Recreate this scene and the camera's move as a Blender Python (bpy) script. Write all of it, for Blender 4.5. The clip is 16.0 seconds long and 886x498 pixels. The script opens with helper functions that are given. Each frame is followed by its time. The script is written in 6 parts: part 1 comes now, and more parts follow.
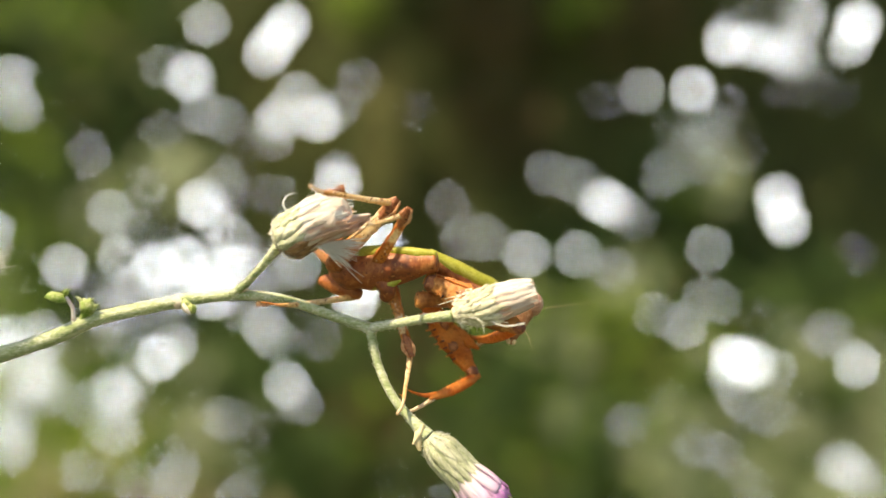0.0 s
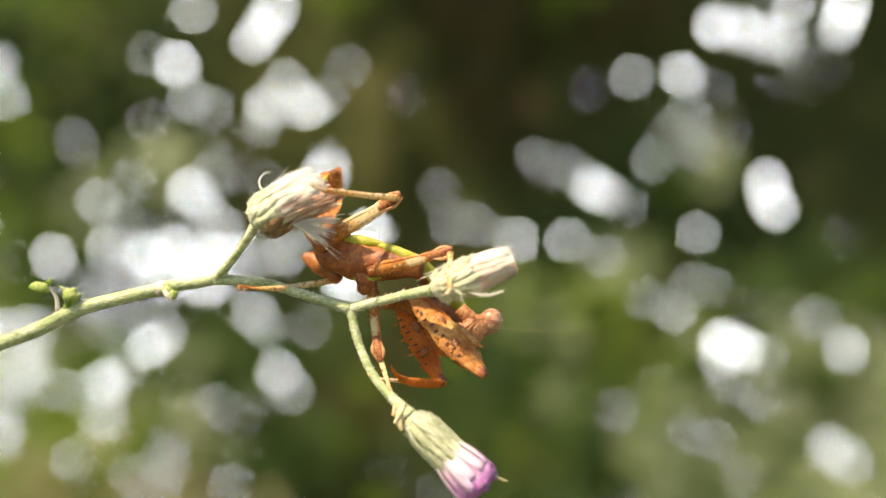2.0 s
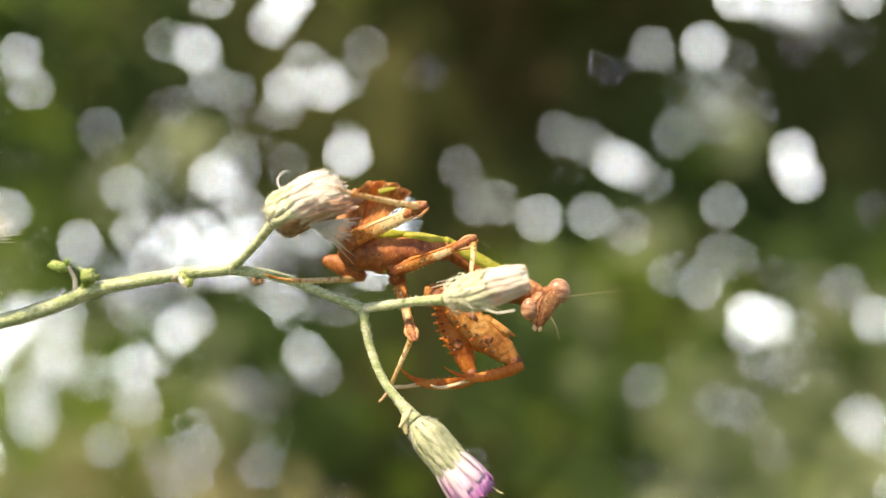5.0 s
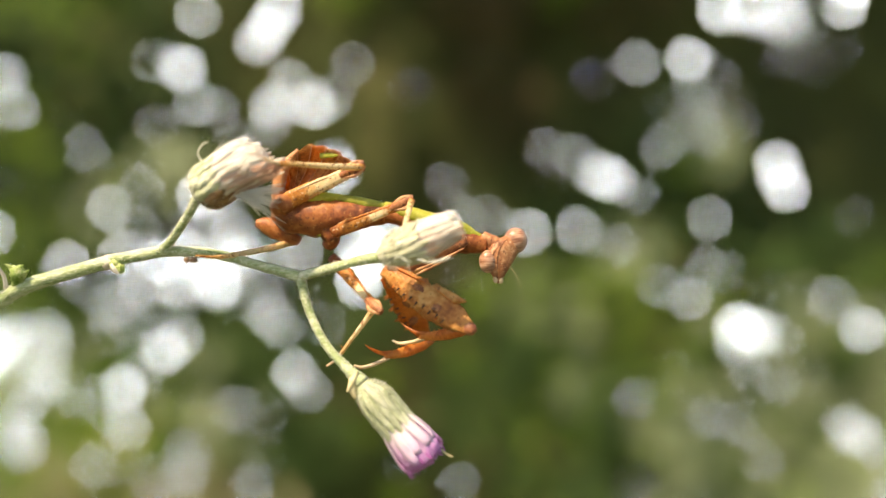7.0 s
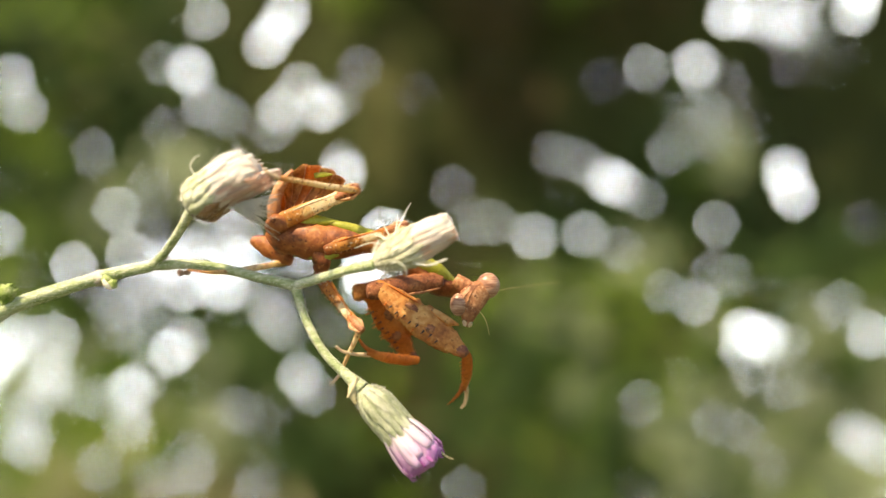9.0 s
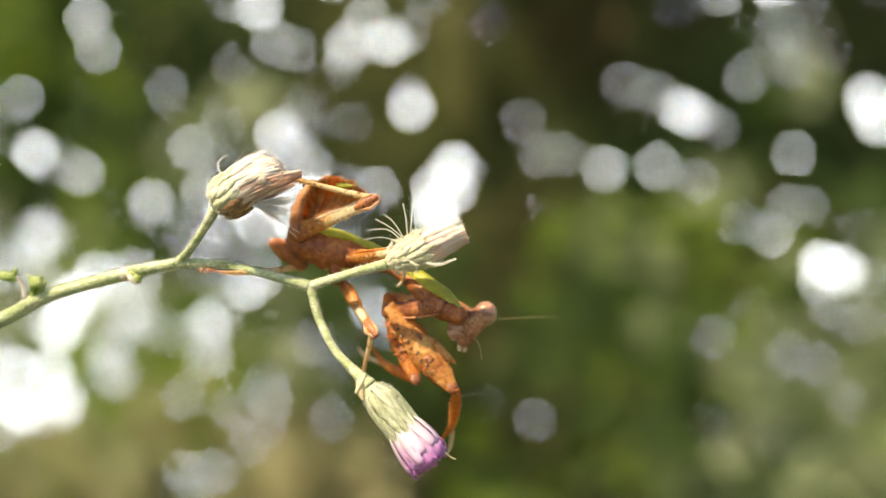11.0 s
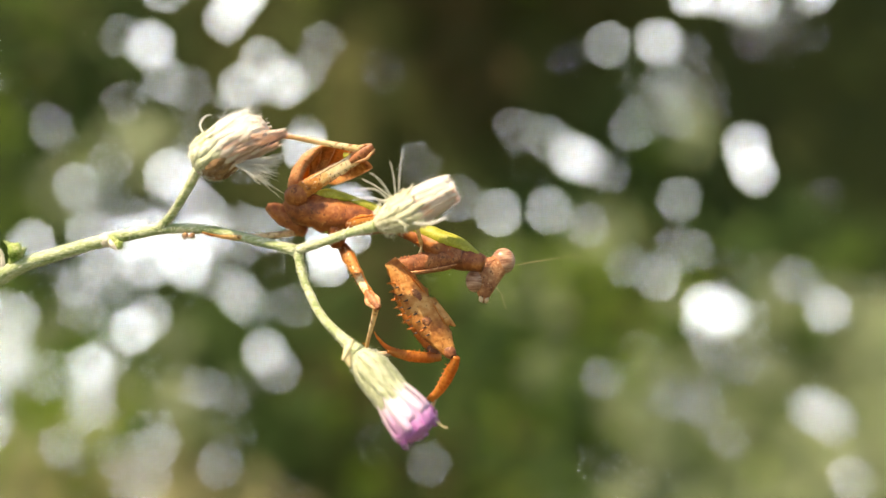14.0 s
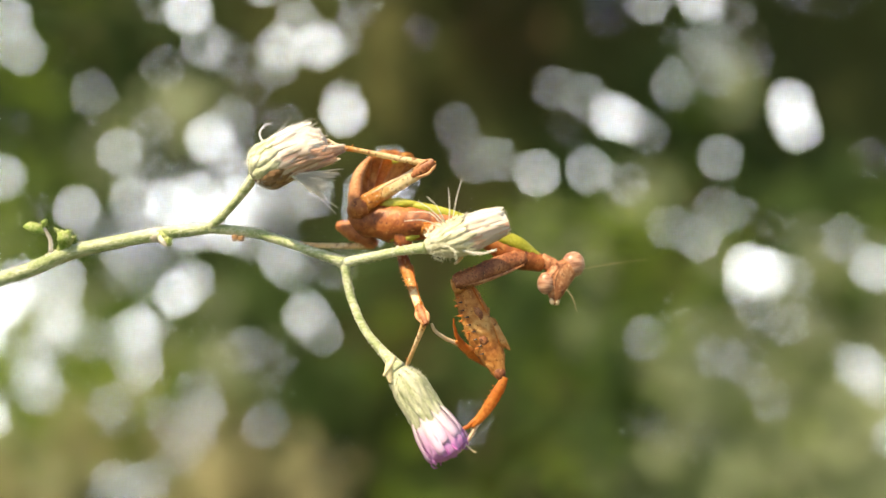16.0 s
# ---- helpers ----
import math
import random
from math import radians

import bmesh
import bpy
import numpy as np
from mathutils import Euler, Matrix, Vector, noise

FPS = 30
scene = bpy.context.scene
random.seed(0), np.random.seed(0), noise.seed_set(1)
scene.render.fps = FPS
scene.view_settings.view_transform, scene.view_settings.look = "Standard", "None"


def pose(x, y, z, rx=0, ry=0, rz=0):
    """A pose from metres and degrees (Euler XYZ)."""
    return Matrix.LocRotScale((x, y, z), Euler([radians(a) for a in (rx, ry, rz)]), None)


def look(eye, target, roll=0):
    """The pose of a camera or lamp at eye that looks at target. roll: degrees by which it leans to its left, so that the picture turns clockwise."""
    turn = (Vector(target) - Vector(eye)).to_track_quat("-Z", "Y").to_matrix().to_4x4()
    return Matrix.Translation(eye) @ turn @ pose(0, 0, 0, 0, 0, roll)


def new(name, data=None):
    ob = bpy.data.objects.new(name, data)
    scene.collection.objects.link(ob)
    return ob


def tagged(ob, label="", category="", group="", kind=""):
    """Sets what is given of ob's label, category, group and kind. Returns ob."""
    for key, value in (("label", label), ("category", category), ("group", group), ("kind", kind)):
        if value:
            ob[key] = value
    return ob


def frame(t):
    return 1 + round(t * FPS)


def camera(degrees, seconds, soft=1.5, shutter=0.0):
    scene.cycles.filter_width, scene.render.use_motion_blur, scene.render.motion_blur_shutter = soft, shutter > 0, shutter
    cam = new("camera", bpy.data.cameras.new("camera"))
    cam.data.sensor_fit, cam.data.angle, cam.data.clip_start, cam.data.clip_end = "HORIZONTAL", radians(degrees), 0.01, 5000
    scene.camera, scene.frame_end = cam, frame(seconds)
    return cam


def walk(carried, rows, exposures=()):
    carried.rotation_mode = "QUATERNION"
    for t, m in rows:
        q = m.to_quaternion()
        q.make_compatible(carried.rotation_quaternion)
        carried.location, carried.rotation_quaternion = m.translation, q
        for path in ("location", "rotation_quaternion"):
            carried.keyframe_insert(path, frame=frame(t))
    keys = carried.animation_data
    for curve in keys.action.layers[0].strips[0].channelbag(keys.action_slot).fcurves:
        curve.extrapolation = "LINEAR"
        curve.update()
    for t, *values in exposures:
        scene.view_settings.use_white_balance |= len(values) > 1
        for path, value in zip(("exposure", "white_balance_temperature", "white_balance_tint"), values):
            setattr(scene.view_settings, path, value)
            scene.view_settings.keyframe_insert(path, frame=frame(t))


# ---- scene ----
cam = camera(48.9, 16.0)
cam.data.dof.use_dof = True
cam.data.dof.focus_distance, cam.data.dof.aperture_fstop = 0.0850, 9.5
walk(cam, [
    (0, pose(0.006442, -0.085957, 1.106968, 90.00, -0.00, 0.00)),
    (0.5, pose(0.006722, -0.085736, 1.10833, 89.31, 0.23, 0.22)),
    (1, pose(0.006416, -0.085465, 1.108528, 89.56, 0.42, -0.40)),
    (1.5, pose(0.006881, -0.085803, 1.107083, 89.46, 0.05, -0.22)),
    (2, pose(0.007225, -0.084673, 1.106251, 89.23, 0.37, -0.57)),
    (2.5, pose(0.006625, -0.084612, 1.10623, 89.30, 0.86, -1.46)),
    (3, pose(0.006998, -0.084878, 1.106712, 88.87, 0.80, 0.11)),
    (3.5, pose(0.008214, -0.08407, 1.107029, 88.57, 1.32, 0.71)),
    (4, pose(0.008335, -0.08471, 1.108066, 88.28, 1.47, 0.65)),
    (6.5, pose(0.010321, -0.085159, 1.106822, 87.93, 2.06, 1.08)),
    (7, pose(0.01271, -0.08362, 1.103339, 88.97, 2.44, 0.18)),
    (7.5, pose(0.012554, -0.084367, 1.104298, 89.57, 1.78, -0.39)),
    (8, pose(0.012732, -0.084152, 1.10381, 89.42, 2.25, -0.28)),
    (10.5, pose(0.017147, -0.085198, 1.104794, 87.89, 1.45, 2.67)),
    (11, pose(0.019575, -0.085735, 1.109765, 85.38, 2.79, 4.75)),
    (11.5, pose(0.02409, -0.085619, 1.110111, 85.16, 3.67, 7.17)),
    (12, pose(0.025402, -0.08765, 1.110402, 86.30, 3.63, 6.62)),
    (12.5, pose(0.028812, -0.090471, 1.108078, 85.87, 5.37, 7.47)),
    (13, pose(0.024094, -0.090329, 1.108393, 85.98, 4.63, 6.63)),
    (13.5, pose(0.012353, -0.089561, 1.106388, 86.74, 2.95, 1.37)),
    (14, pose(0.010452, -0.084637, 1.102981, 87.73, 2.18, -1.58)),
    (14.5, pose(0.009478, -0.085109, 1.102166, 87.09, 2.68, -0.49)),
    (15, pose(0.010673, -0.085195, 1.102889, 85.63, 2.74, 1.04)),
    (15.5, pose(0.010299, -0.085069, 1.105633, 85.00, 3.10, 1.02)),
    (16, pose(0.010133, -0.085735, 1.107506, 85.50, 2.81, 0.68))],
    exposures=[(0, 0.91, 9200, 8), (8, 0.94, 9200, 8), (10.5, 1.0, 9200, 8), (11.5, 0.80, 9200, 8), (13, 0.80, 9200, 8), (14, 1.02, 9200, 8), (16, 0.97, 9200, 8)])

U = 0.00005  # a twentieth of a millimetre: the unit of the small things

# ---- world, sun, exposure ----
SUN_TO = Vector((-0.38, -0.36, 0.85)).normalized()
world = bpy.data.worlds.new("sky")
world.use_nodes = True
scene.world = world
wn = world.node_tree.nodes
sky = wn.new("ShaderNodeTexSky")
sky.sky_type = "NISHITA"
sky.sun_disc = False
sky.sun_elevation = math.asin(SUN_TO.z)
sky.sun_rotation = math.atan2(SUN_TO.x, SUN_TO.y)
wn["Background"].inputs["Strength"].default_value = 0.13
world.node_tree.links.new(sky.outputs[0], wn["Background"].inputs["Color"])
sun_data = bpy.data.lights.new("sun", "SUN")
sun_data.energy, sun_data.angle, sun_data.color = 4.6, radians(1.5), (1.0, 0.92, 0.78)
sun = new("sun", sun_data)
sun.matrix_world = look((0, 0, 6), Vector((0, 0, 6)) - SUN_TO)


# ---- materials ----
def speckled(nt, where, colour, dark, pale, size, share):
    """Dark and pale specks strewn over a colour: size in metres, share from 0 to 1."""
    for hue, seed, part_share in ((dark, 0.0, share), (pale, 7.3, share * 0.7)):
        move, spot, cut, blend = (nt.nodes.new(k) for k in ("ShaderNodeMapping", "ShaderNodeTexNoise", "ShaderNodeMapRange", "ShaderNodeMixRGB"))
        move.inputs["Location"].default_value = (seed, seed, seed)
        spot.inputs["Scale"].default_value, spot.inputs["Detail"].default_value = 1 / size, 2
        cut.inputs[1].default_value, cut.inputs[2].default_value, cut.inputs[4].default_value = 0.70 - 0.22 * part_share, 0.77 - 0.22 * part_share, 0.85
        blend.inputs[2].default_value = (*hue, 1)
        nt.links.new(where, move.inputs["Vector"])
        nt.links.new(move.outputs[0], spot.inputs["Vector"])
        nt.links.new(spot.outputs[0], cut.inputs[0])
        nt.links.new(cut.outputs[0], blend.inputs[0])
        nt.links.new(colour, blend.inputs[1])
        colour = blend.outputs[0]
    return colour


def material(name, colours, size, rough=0.6, bump=0.3, fine=6.0, stretch=(1, 1, 1), glow_through=0.0, tint=None, soft=0.0, sheen=0.0, vary=0.0, specks=None):
    """Mottled surface: a colour ramp over noise at two scales; size is the width of the larger mottles in metres."""
    m = bpy.data.materials.new(name)
    m.use_nodes = True
    nt = m.node_tree
    nodes, links = nt.nodes, nt.links
    bsdf = nodes["Principled BSDF"]
    co = nodes.new("ShaderNodeTexCoord")
    mp = nodes.new("ShaderNodeMapping")
    mp.inputs["Scale"].default_value = stretch
    links.new(co.outputs["Object"], mp.inputs["Vector"])
    big, small = nodes.new("ShaderNodeTexNoise"), nodes.new("ShaderNodeTexNoise")
    big.inputs["Scale"].default_value, small.inputs["Scale"].default_value = 1 / size, fine / size
    big.inputs["Detail"].default_value, small.inputs["Detail"].default_value = 3, 4
    for n in (big, small):
        links.new(mp.outputs[0], n.inputs["Vector"])
    mix = nodes.new("ShaderNodeMath")
    mix.operation = "MULTIPLY_ADD"
    mix.inputs[1].default_value = 0.45
    links.new(small.outputs[0], mix.inputs[0])
    half = nodes.new("ShaderNodeMath")
    half.operation = "MULTIPLY"
    half.inputs[1].default_value = 0.55
    links.new(big.outputs[0], half.inputs[0])
    links.new(half.outputs[0], mix.inputs[2])
    ramp = nodes.new("ShaderNodeValToRGB")
    links.new(mix.outputs[0], ramp.inputs[0])
    el = ramp.color_ramp.elements
    lo, hi = 0.36, 0.64
    for i, c in enumerate(colours):
        at = lo + (hi - lo) * i / max(1, len(colours) - 1)
        e = el[i] if i < 2 else el.new(at)
        e.position, e.color = at, (*c, 1)
    if len(colours) == 1:
        el[1].color = (*[v * 1.15 for v in colours[0]], 1)
    out = ramp.outputs[0]
    if vary:
        info, span, hue = nodes.new("ShaderNodeObjectInfo"), nodes.new("ShaderNodeMapRange"), nodes.new("ShaderNodeHueSaturation")
        span.inputs[3].default_value, span.inputs[4].default_value = 1 - vary, 1 + vary * 0.6
        links.new(info.outputs["Random"], span.inputs[0])
        links.new(span.outputs[0], hue.inputs["Value"])
        links.new(out, hue.inputs["Color"])
        out = hue.outputs[0]
    if specks:
        out = speckled(nt, co.outputs["Object"], out, *specks)
    links.new(out, bsdf.inputs["Base Color"])
    bsdf.inputs["Roughness"].default_value = rough
    if soft:
        bsdf.inputs["Subsurface Weight"].default_value = soft
        bsdf.inputs["Subsurface Radius"].default_value = (0.0008, 0.0004, 0.0002)
    if sheen:
        bsdf.inputs["Sheen Weight"].default_value = sheen
    if bump:
        bp = nodes.new("ShaderNodeBump")
        bp.inputs["Strength"].default_value, bp.inputs["Distance"].default_value = bump, size * 0.2
        links.new(small.outputs[0], bp.inputs["Height"])
        links.new(bp.outputs[0], bsdf.inputs["Normal"])
    if glow_through:
        tr = nodes.new("ShaderNodeBsdfTranslucent")
        if tint:
            tr.inputs["Color"].default_value = (*tint, 1)
        else:
            links.new(out, tr.inputs["Color"])
        mx = nodes.new("ShaderNodeMixShader")
        mx.inputs[0].default_value = glow_through
        links.new(bsdf.outputs[0], mx.inputs[1])
        links.new(tr.outputs[0], mx.inputs[2])
        links.new(mx.outputs[0], nodes["Material Output"].inputs["Surface"])
    return m


STEM = material("stem_green", [(0.20, 0.28, 0.11), (0.42, 0.49, 0.28), (0.74, 0.76, 0.62)], 0.0009, 0.7, 0.5, stretch=(0.3, 1, 1), glow_through=0.18, sheen=0.3)
HAIR = material("stem_hair", [(0.75, 0.76, 0.66), (0.85, 0.85, 0.78)], 0.0004, 0.6, 0, glow_through=0.3)
BRACT = material("bract_green", [(0.32, 0.38, 0.21), (0.57, 0.60, 0.42), (0.79, 0.79, 0.66)], 0.0008, 0.6, 0.4, stretch=(0.3, 1, 1), glow_through=0.25, vary=0.2)
BRACT_PALE = material("bract_pale", [(0.44, 0.45, 0.28), (0.66, 0.65, 0.48), (0.84, 0.81, 0.68)], 0.0008, 0.65, 0.5, stretch=(0.3, 1, 1), glow_through=0.25, vary=0.16)
BRACT_DRY = material("bract_dry", [(0.20, 0.10, 0.05), (0.42, 0.25, 0.13)], 0.0008, 0.6, 0.4, glow_through=0.2, vary=0.3)
SILK = material("pink_silk", [(0.734, 0.503, 0.418), (0.847, 0.636, 0.551), (0.918, 0.760, 0.694)], 0.0007, 0.55, 0.2, stretch=(0.25, 1, 1), glow_through=0.5, vary=0.16)
CREAM = material("dry_petals", [(0.86, 0.75, 0.69), (0.91, 0.84, 0.80), (0.94, 0.92, 0.90)], 0.0007, 0.6, 0.2, stretch=(0.3, 1, 1), glow_through=0.6, vary=0.12)
WHITE = material("white_bristles", [(0.88, 0.87, 0.85), (0.94, 0.94, 0.93)], 0.0006, 0.5, 0, glow_through=0.5)


def ripening(name, pale, deep, x0, x1):
    """Florets pale at the foot and deeper towards the tip, along the head's own axis (x0 to x1, in U)."""
    m = material(name, [deep, deep], 0.0006, 0.5, 0.2, glow_through=0.35)
    nt = m.node_tree
    co, sep, rng, mx, nz = (nt.nodes.new(k) for k in ("ShaderNodeTexCoord", "ShaderNodeSeparateXYZ", "ShaderNodeMapRange", "ShaderNodeMixRGB", "ShaderNodeTexNoise"))
    nz.inputs["Scale"].default_value = 1500
    nt.links.new(co.outputs["Object"], sep.inputs[0])
    nt.links.new(co.outputs["Object"], nz.inputs["Vector"])
    add = nt.nodes.new("ShaderNodeMath")
    add.operation = "MULTIPLY_ADD"
    add.inputs[1].default_value = 40 * U
    nt.links.new(nz.outputs[0], add.inputs[0])
    nt.links.new(sep.outputs[0], add.inputs[2])
    nt.links.new(add.outputs[0], rng.inputs[0])
    rng.inputs[1].default_value, rng.inputs[2].default_value = (x0 + 20) * U, (x1 + 20) * U
    nt.links.new(rng.outputs[0], mx.inputs[0])
    mx.inputs[1].default_value, mx.inputs[2].default_value = (*pale, 1), (*deep, 1)
    nt.links.new(mx.outputs[0], nt.nodes["Principled BSDF"].inputs["Base Color"])
    nt.links.new(mx.outputs[0], next(n for n in nt.nodes if n.type == "BSDF_TRANSLUCENT").inputs["Color"])
    return m


def banded(name, stops, fine=0.0004, tint=0.36):
    """A limb in blurred bands along its own x: stops as (x in U, colour), with mottles that ruffle the borders."""
    m = material(name, [c for _, c in stops[:2]], 0.0006, 0.5, 0.25, glow_through=tint)
    nt = m.node_tree
    co, sep, rng, ramp, nz, add, mul = (nt.nodes.new(k) for k in ("ShaderNodeTexCoord", "ShaderNodeSeparateXYZ", "ShaderNodeMapRange", "ShaderNodeValToRGB", "ShaderNodeTexNoise", "ShaderNodeMath", "ShaderNodeMixRGB"))
    nz.inputs["Scale"].default_value, nz.inputs["Detail"].default_value = 1 / fine, 5
    add.operation = "MULTIPLY_ADD"
    add.inputs[1].default_value = 36 * U
    x0, x1 = stops[0][0], stops[-1][0]
    rng.inputs[1].default_value, rng.inputs[2].default_value = (x0 + 18) * U, (x1 + 18) * U
    el = ramp.color_ramp.elements
    for i, (x, c) in enumerate(stops):
        at = (x - x0) / (x1 - x0)
        e = el[i] if i < 2 else el.new(at)
        e.position, e.color = at, (*c, 1)
    mul.blend_type = "OVERLAY"
    mul.inputs[0].default_value = 0.45
    for a, b in ((co.outputs["Object"], sep.inputs[0]), (co.outputs["Object"], nz.inputs["Vector"]), (nz.outputs[0], add.inputs[0]), (sep.outputs[0], add.inputs[2]), (add.outputs[0], rng.inputs[0]),
                 (rng.outputs[0], ramp.inputs[0]), (ramp.outputs[0], mul.inputs[1]), (nz.outputs[0], mul.inputs[2])):
        nt.links.new(a, b)
    final = speckled(nt, co.outputs["Object"], mul.outputs[0], (0.24, 0.085, 0.032), (0.86, 0.72, 0.50), 0.00028, 0.55)
    nt.links.new(final, nt.nodes["Principled BSDF"].inputs["Base Color"])
    nt.links.new(final, next(n for n in nt.nodes if n.type == "BSDF_TRANSLUCENT").inputs["Color"])
    return m


RUST, FOX, STRAW, IVORY = (0.31, 0.085, 0.022), (0.60, 0.24, 0.055), (0.76, 0.51, 0.24), (0.86, 0.71, 0.46)
HIND_FEMUR = banded("hind_femur", [(0, FOX), (42, FOX), (60, STRAW), (76, IVORY), (114, IVORY), (122, FOX), (150, RUST)])
HIND_SHIN = banded("hind_shin", [(0, FOX), (14, STRAW), (60, IVORY), (130, STRAW), (158, FOX)])
MID_FEMUR = banded("mid_femur", [(0, RUST), (24, FOX), (58, FOX), (68, IVORY), (90, IVORY), (98, FOX), (122, RUST)])
MID_SHIN = banded("mid_shin", [(0, FOX), (12, STRAW), (40, IVORY), (80, STRAW), (100, STRAW)])
PURPLE = ripening("purple_floret", (0.88, 0.82, 0.86), (0.60, 0.24, 0.63), 76, 160)
DEEP = material("deep_floret", [(0.34, 0.08, 0.34), (0.52, 0.16, 0.50)], 0.0006, 0.5, 0.2, glow_through=0.3)
BAND_DRY = material("dry_thread", [(0.50, 0.42, 0.24), (0.68, 0.60, 0.40)], 0.0006, 0.6, 0.3)
PINK = ripening("pale_floret", (0.87, 0.84, 0.84), (0.74, 0.47, 0.77), 76, 162)
BROWN = material("mantis_brown", [(0.123, 0.035, 0.009), (0.347, 0.118, 0.029), (0.504, 0.201, 0.053), (0.594, 0.274, 0.085), (0.706, 0.392, 0.150)], 0.0028, 0.6, 0.2, fine=6.0, glow_through=0.22, tint=(0.739, 0.265, 0.051), specks=((0.179, 0.057, 0.016), (0.717, 0.412, 0.150), 0.00034, 0.42))
BODY = material("mantis_body", [(0.088, 0.020, 0.006), (0.209, 0.052, 0.014), (0.319, 0.092, 0.025), (0.451, 0.166, 0.052)], 0.0030, 0.5, 0.13, fine=6.0, glow_through=0.12, tint=(0.605, 0.147, 0.026), specks=((0.099, 0.026, 0.008), (0.484, 0.202, 0.072), 0.00036, 0.42))
DARK = material("mantis_dark", [(0.084, 0.024, 0.011), (0.224, 0.067, 0.027), (0.426, 0.162, 0.068)], 0.0018, 0.55, 0.15, specks=((0.050, 0.015, 0.008), (0.470, 0.209, 0.098), 0.00030, 0.45))
FACE = material("mantis_face", [(0.179, 0.057, 0.026), (0.326, 0.123, 0.056), (0.441, 0.190, 0.090), (0.578, 0.304, 0.164)], 0.0014, 0.55, 0.12, fine=4.0, glow_through=0.10, tint=(0.630, 0.209, 0.070), specks=((0.105, 0.034, 0.017), (0.651, 0.399, 0.242), 0.00030, 0.4))
ORANGE = material("mantis_orange", [(0.276, 0.068, 0.012), (0.506, 0.162, 0.030), (0.690, 0.294, 0.074)], 0.0026, 0.45, 0.14, glow_through=0.38, tint=(0.920, 0.294, 0.046), fine=8.0, specks=((0.184, 0.040, 0.010), (0.805, 0.399, 0.105), 0.00030, 0.4))
TAN = material("mantis_tan", [(0.44, 0.17, 0.072), (0.62, 0.30, 0.15), (0.74, 0.45, 0.26)], 0.0022, 0.5, 0.14, glow_through=0.3, tint=(0.80, 0.38, 0.15), fine=7.0, specks=((0.28, 0.085, 0.03), (0.80, 0.56, 0.36), 0.00030, 0.4))
BAND = material("mantis_pale", [(0.60, 0.42, 0.25), (0.76, 0.60, 0.42), (0.84, 0.72, 0.55)], 0.0008, 0.5, 0.4, glow_through=0.25, tint=(0.85, 0.55, 0.25), specks=((0.34, 0.15, 0.06), (0.86, 0.76, 0.60), 0.00024, 0.4))
LIME = material("mantis_green", [(0.28, 0.29, 0.035), (0.42, 0.42, 0.06), (0.54, 0.53, 0.12)], 0.0012, 0.45, 0.3, glow_through=0.25, tint=(0.65, 0.7, 0.06), specks=((0.22, 0.20, 0.03), (0.60, 0.58, 0.18), 0.00030, 0.3))
EYE = material("mantis_eye", [(0.20, 0.080, 0.052), (0.38, 0.195, 0.130), (0.53, 0.33, 0.245)], 0.0008, 0.35, 0.04, fine=2.0, stretch=(0.45, 0.45, 2.8))
SPINE = material("spine_black", [(0.015, 0.010, 0.008), (0.04, 0.02, 0.015)], 0.0003, 0.4, 0)
BUD = material("bud_green", [(0.17, 0.31, 0.05), (0.34, 0.45, 0.14), (0.58, 0.60, 0.34)], 0.0010, 0.6, 0.4, glow_through=0.3)
# leaf green kept dark so the colour itself carries shade
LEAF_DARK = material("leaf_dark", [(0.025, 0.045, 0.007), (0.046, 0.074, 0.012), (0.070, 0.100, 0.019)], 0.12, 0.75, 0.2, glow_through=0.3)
LEAF_MID = material("leaf_mid", [(0.022, 0.053, 0.011), (0.042, 0.092, 0.019), (0.074, 0.134, 0.030)], 0.12, 0.7, 0.2, glow_through=0.3)
# bright leaf green that paints in sunlit clumps and leaf highlights
LEAF_LIME = material("leaf_lime", [(0.10, 0.185, 0.018), (0.185, 0.30, 0.034), (0.285, 0.39, 0.064)], 0.12, 0.6, 0.2, glow_through=0.35)
# paler copy of the leaf green, imitating patches where sun falls
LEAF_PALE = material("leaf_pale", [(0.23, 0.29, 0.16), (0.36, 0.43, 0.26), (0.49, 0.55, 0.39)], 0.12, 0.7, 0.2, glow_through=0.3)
LEAF_OLIVE = material("leaf_olive", [(0.085, 0.092, 0.026), (0.135, 0.138, 0.045), (0.19, 0.19, 0.07)], 0.12, 0.7, 0.2, glow_through=0.3)
LEAF_TAN = material("leaf_tan", [(0.28, 0.25, 0.13), (0.44, 0.41, 0.23), (0.58, 0.55, 0.35)], 0.12, 0.7, 0.2, glow_through=0.3)
LEAF_BROWN = material("leaf_brown", [(0.05, 0.036, 0.012), (0.085, 0.064, 0.021), (0.13, 0.10, 0.036)], 0.12, 0.75, 0.2, glow_through=0.3)
# near-black green stands for shade deep between the leaves
TWIG_SHADE = material("twig_shade", [(0.024, 0.031, 0.005), (0.039, 0.048, 0.009), (0.056, 0.066, 0.013)], 0.35, 0.9, 0.6)
EARTH = material("earth", [(0.03, 0.03, 0.012), (0.055, 0.06, 0.02), (0.085, 0.095, 0.03)], 0.3, 0.95, 0.6)


glow = bpy.data.materials.new("bright_sky")
glow.use_nodes = True
gn = glow.node_tree.nodes
gn.remove(gn["Principled BSDF"])
em = gn.new("ShaderNodeEmission")
em.inputs["Color"].default_value, em.inputs["Strength"].default_value = (0.67, 0.80, 1.05, 1), 10.9
glow.node_tree.links.new(em.outputs[0], gn["Material Output"].inputs["Surface"])


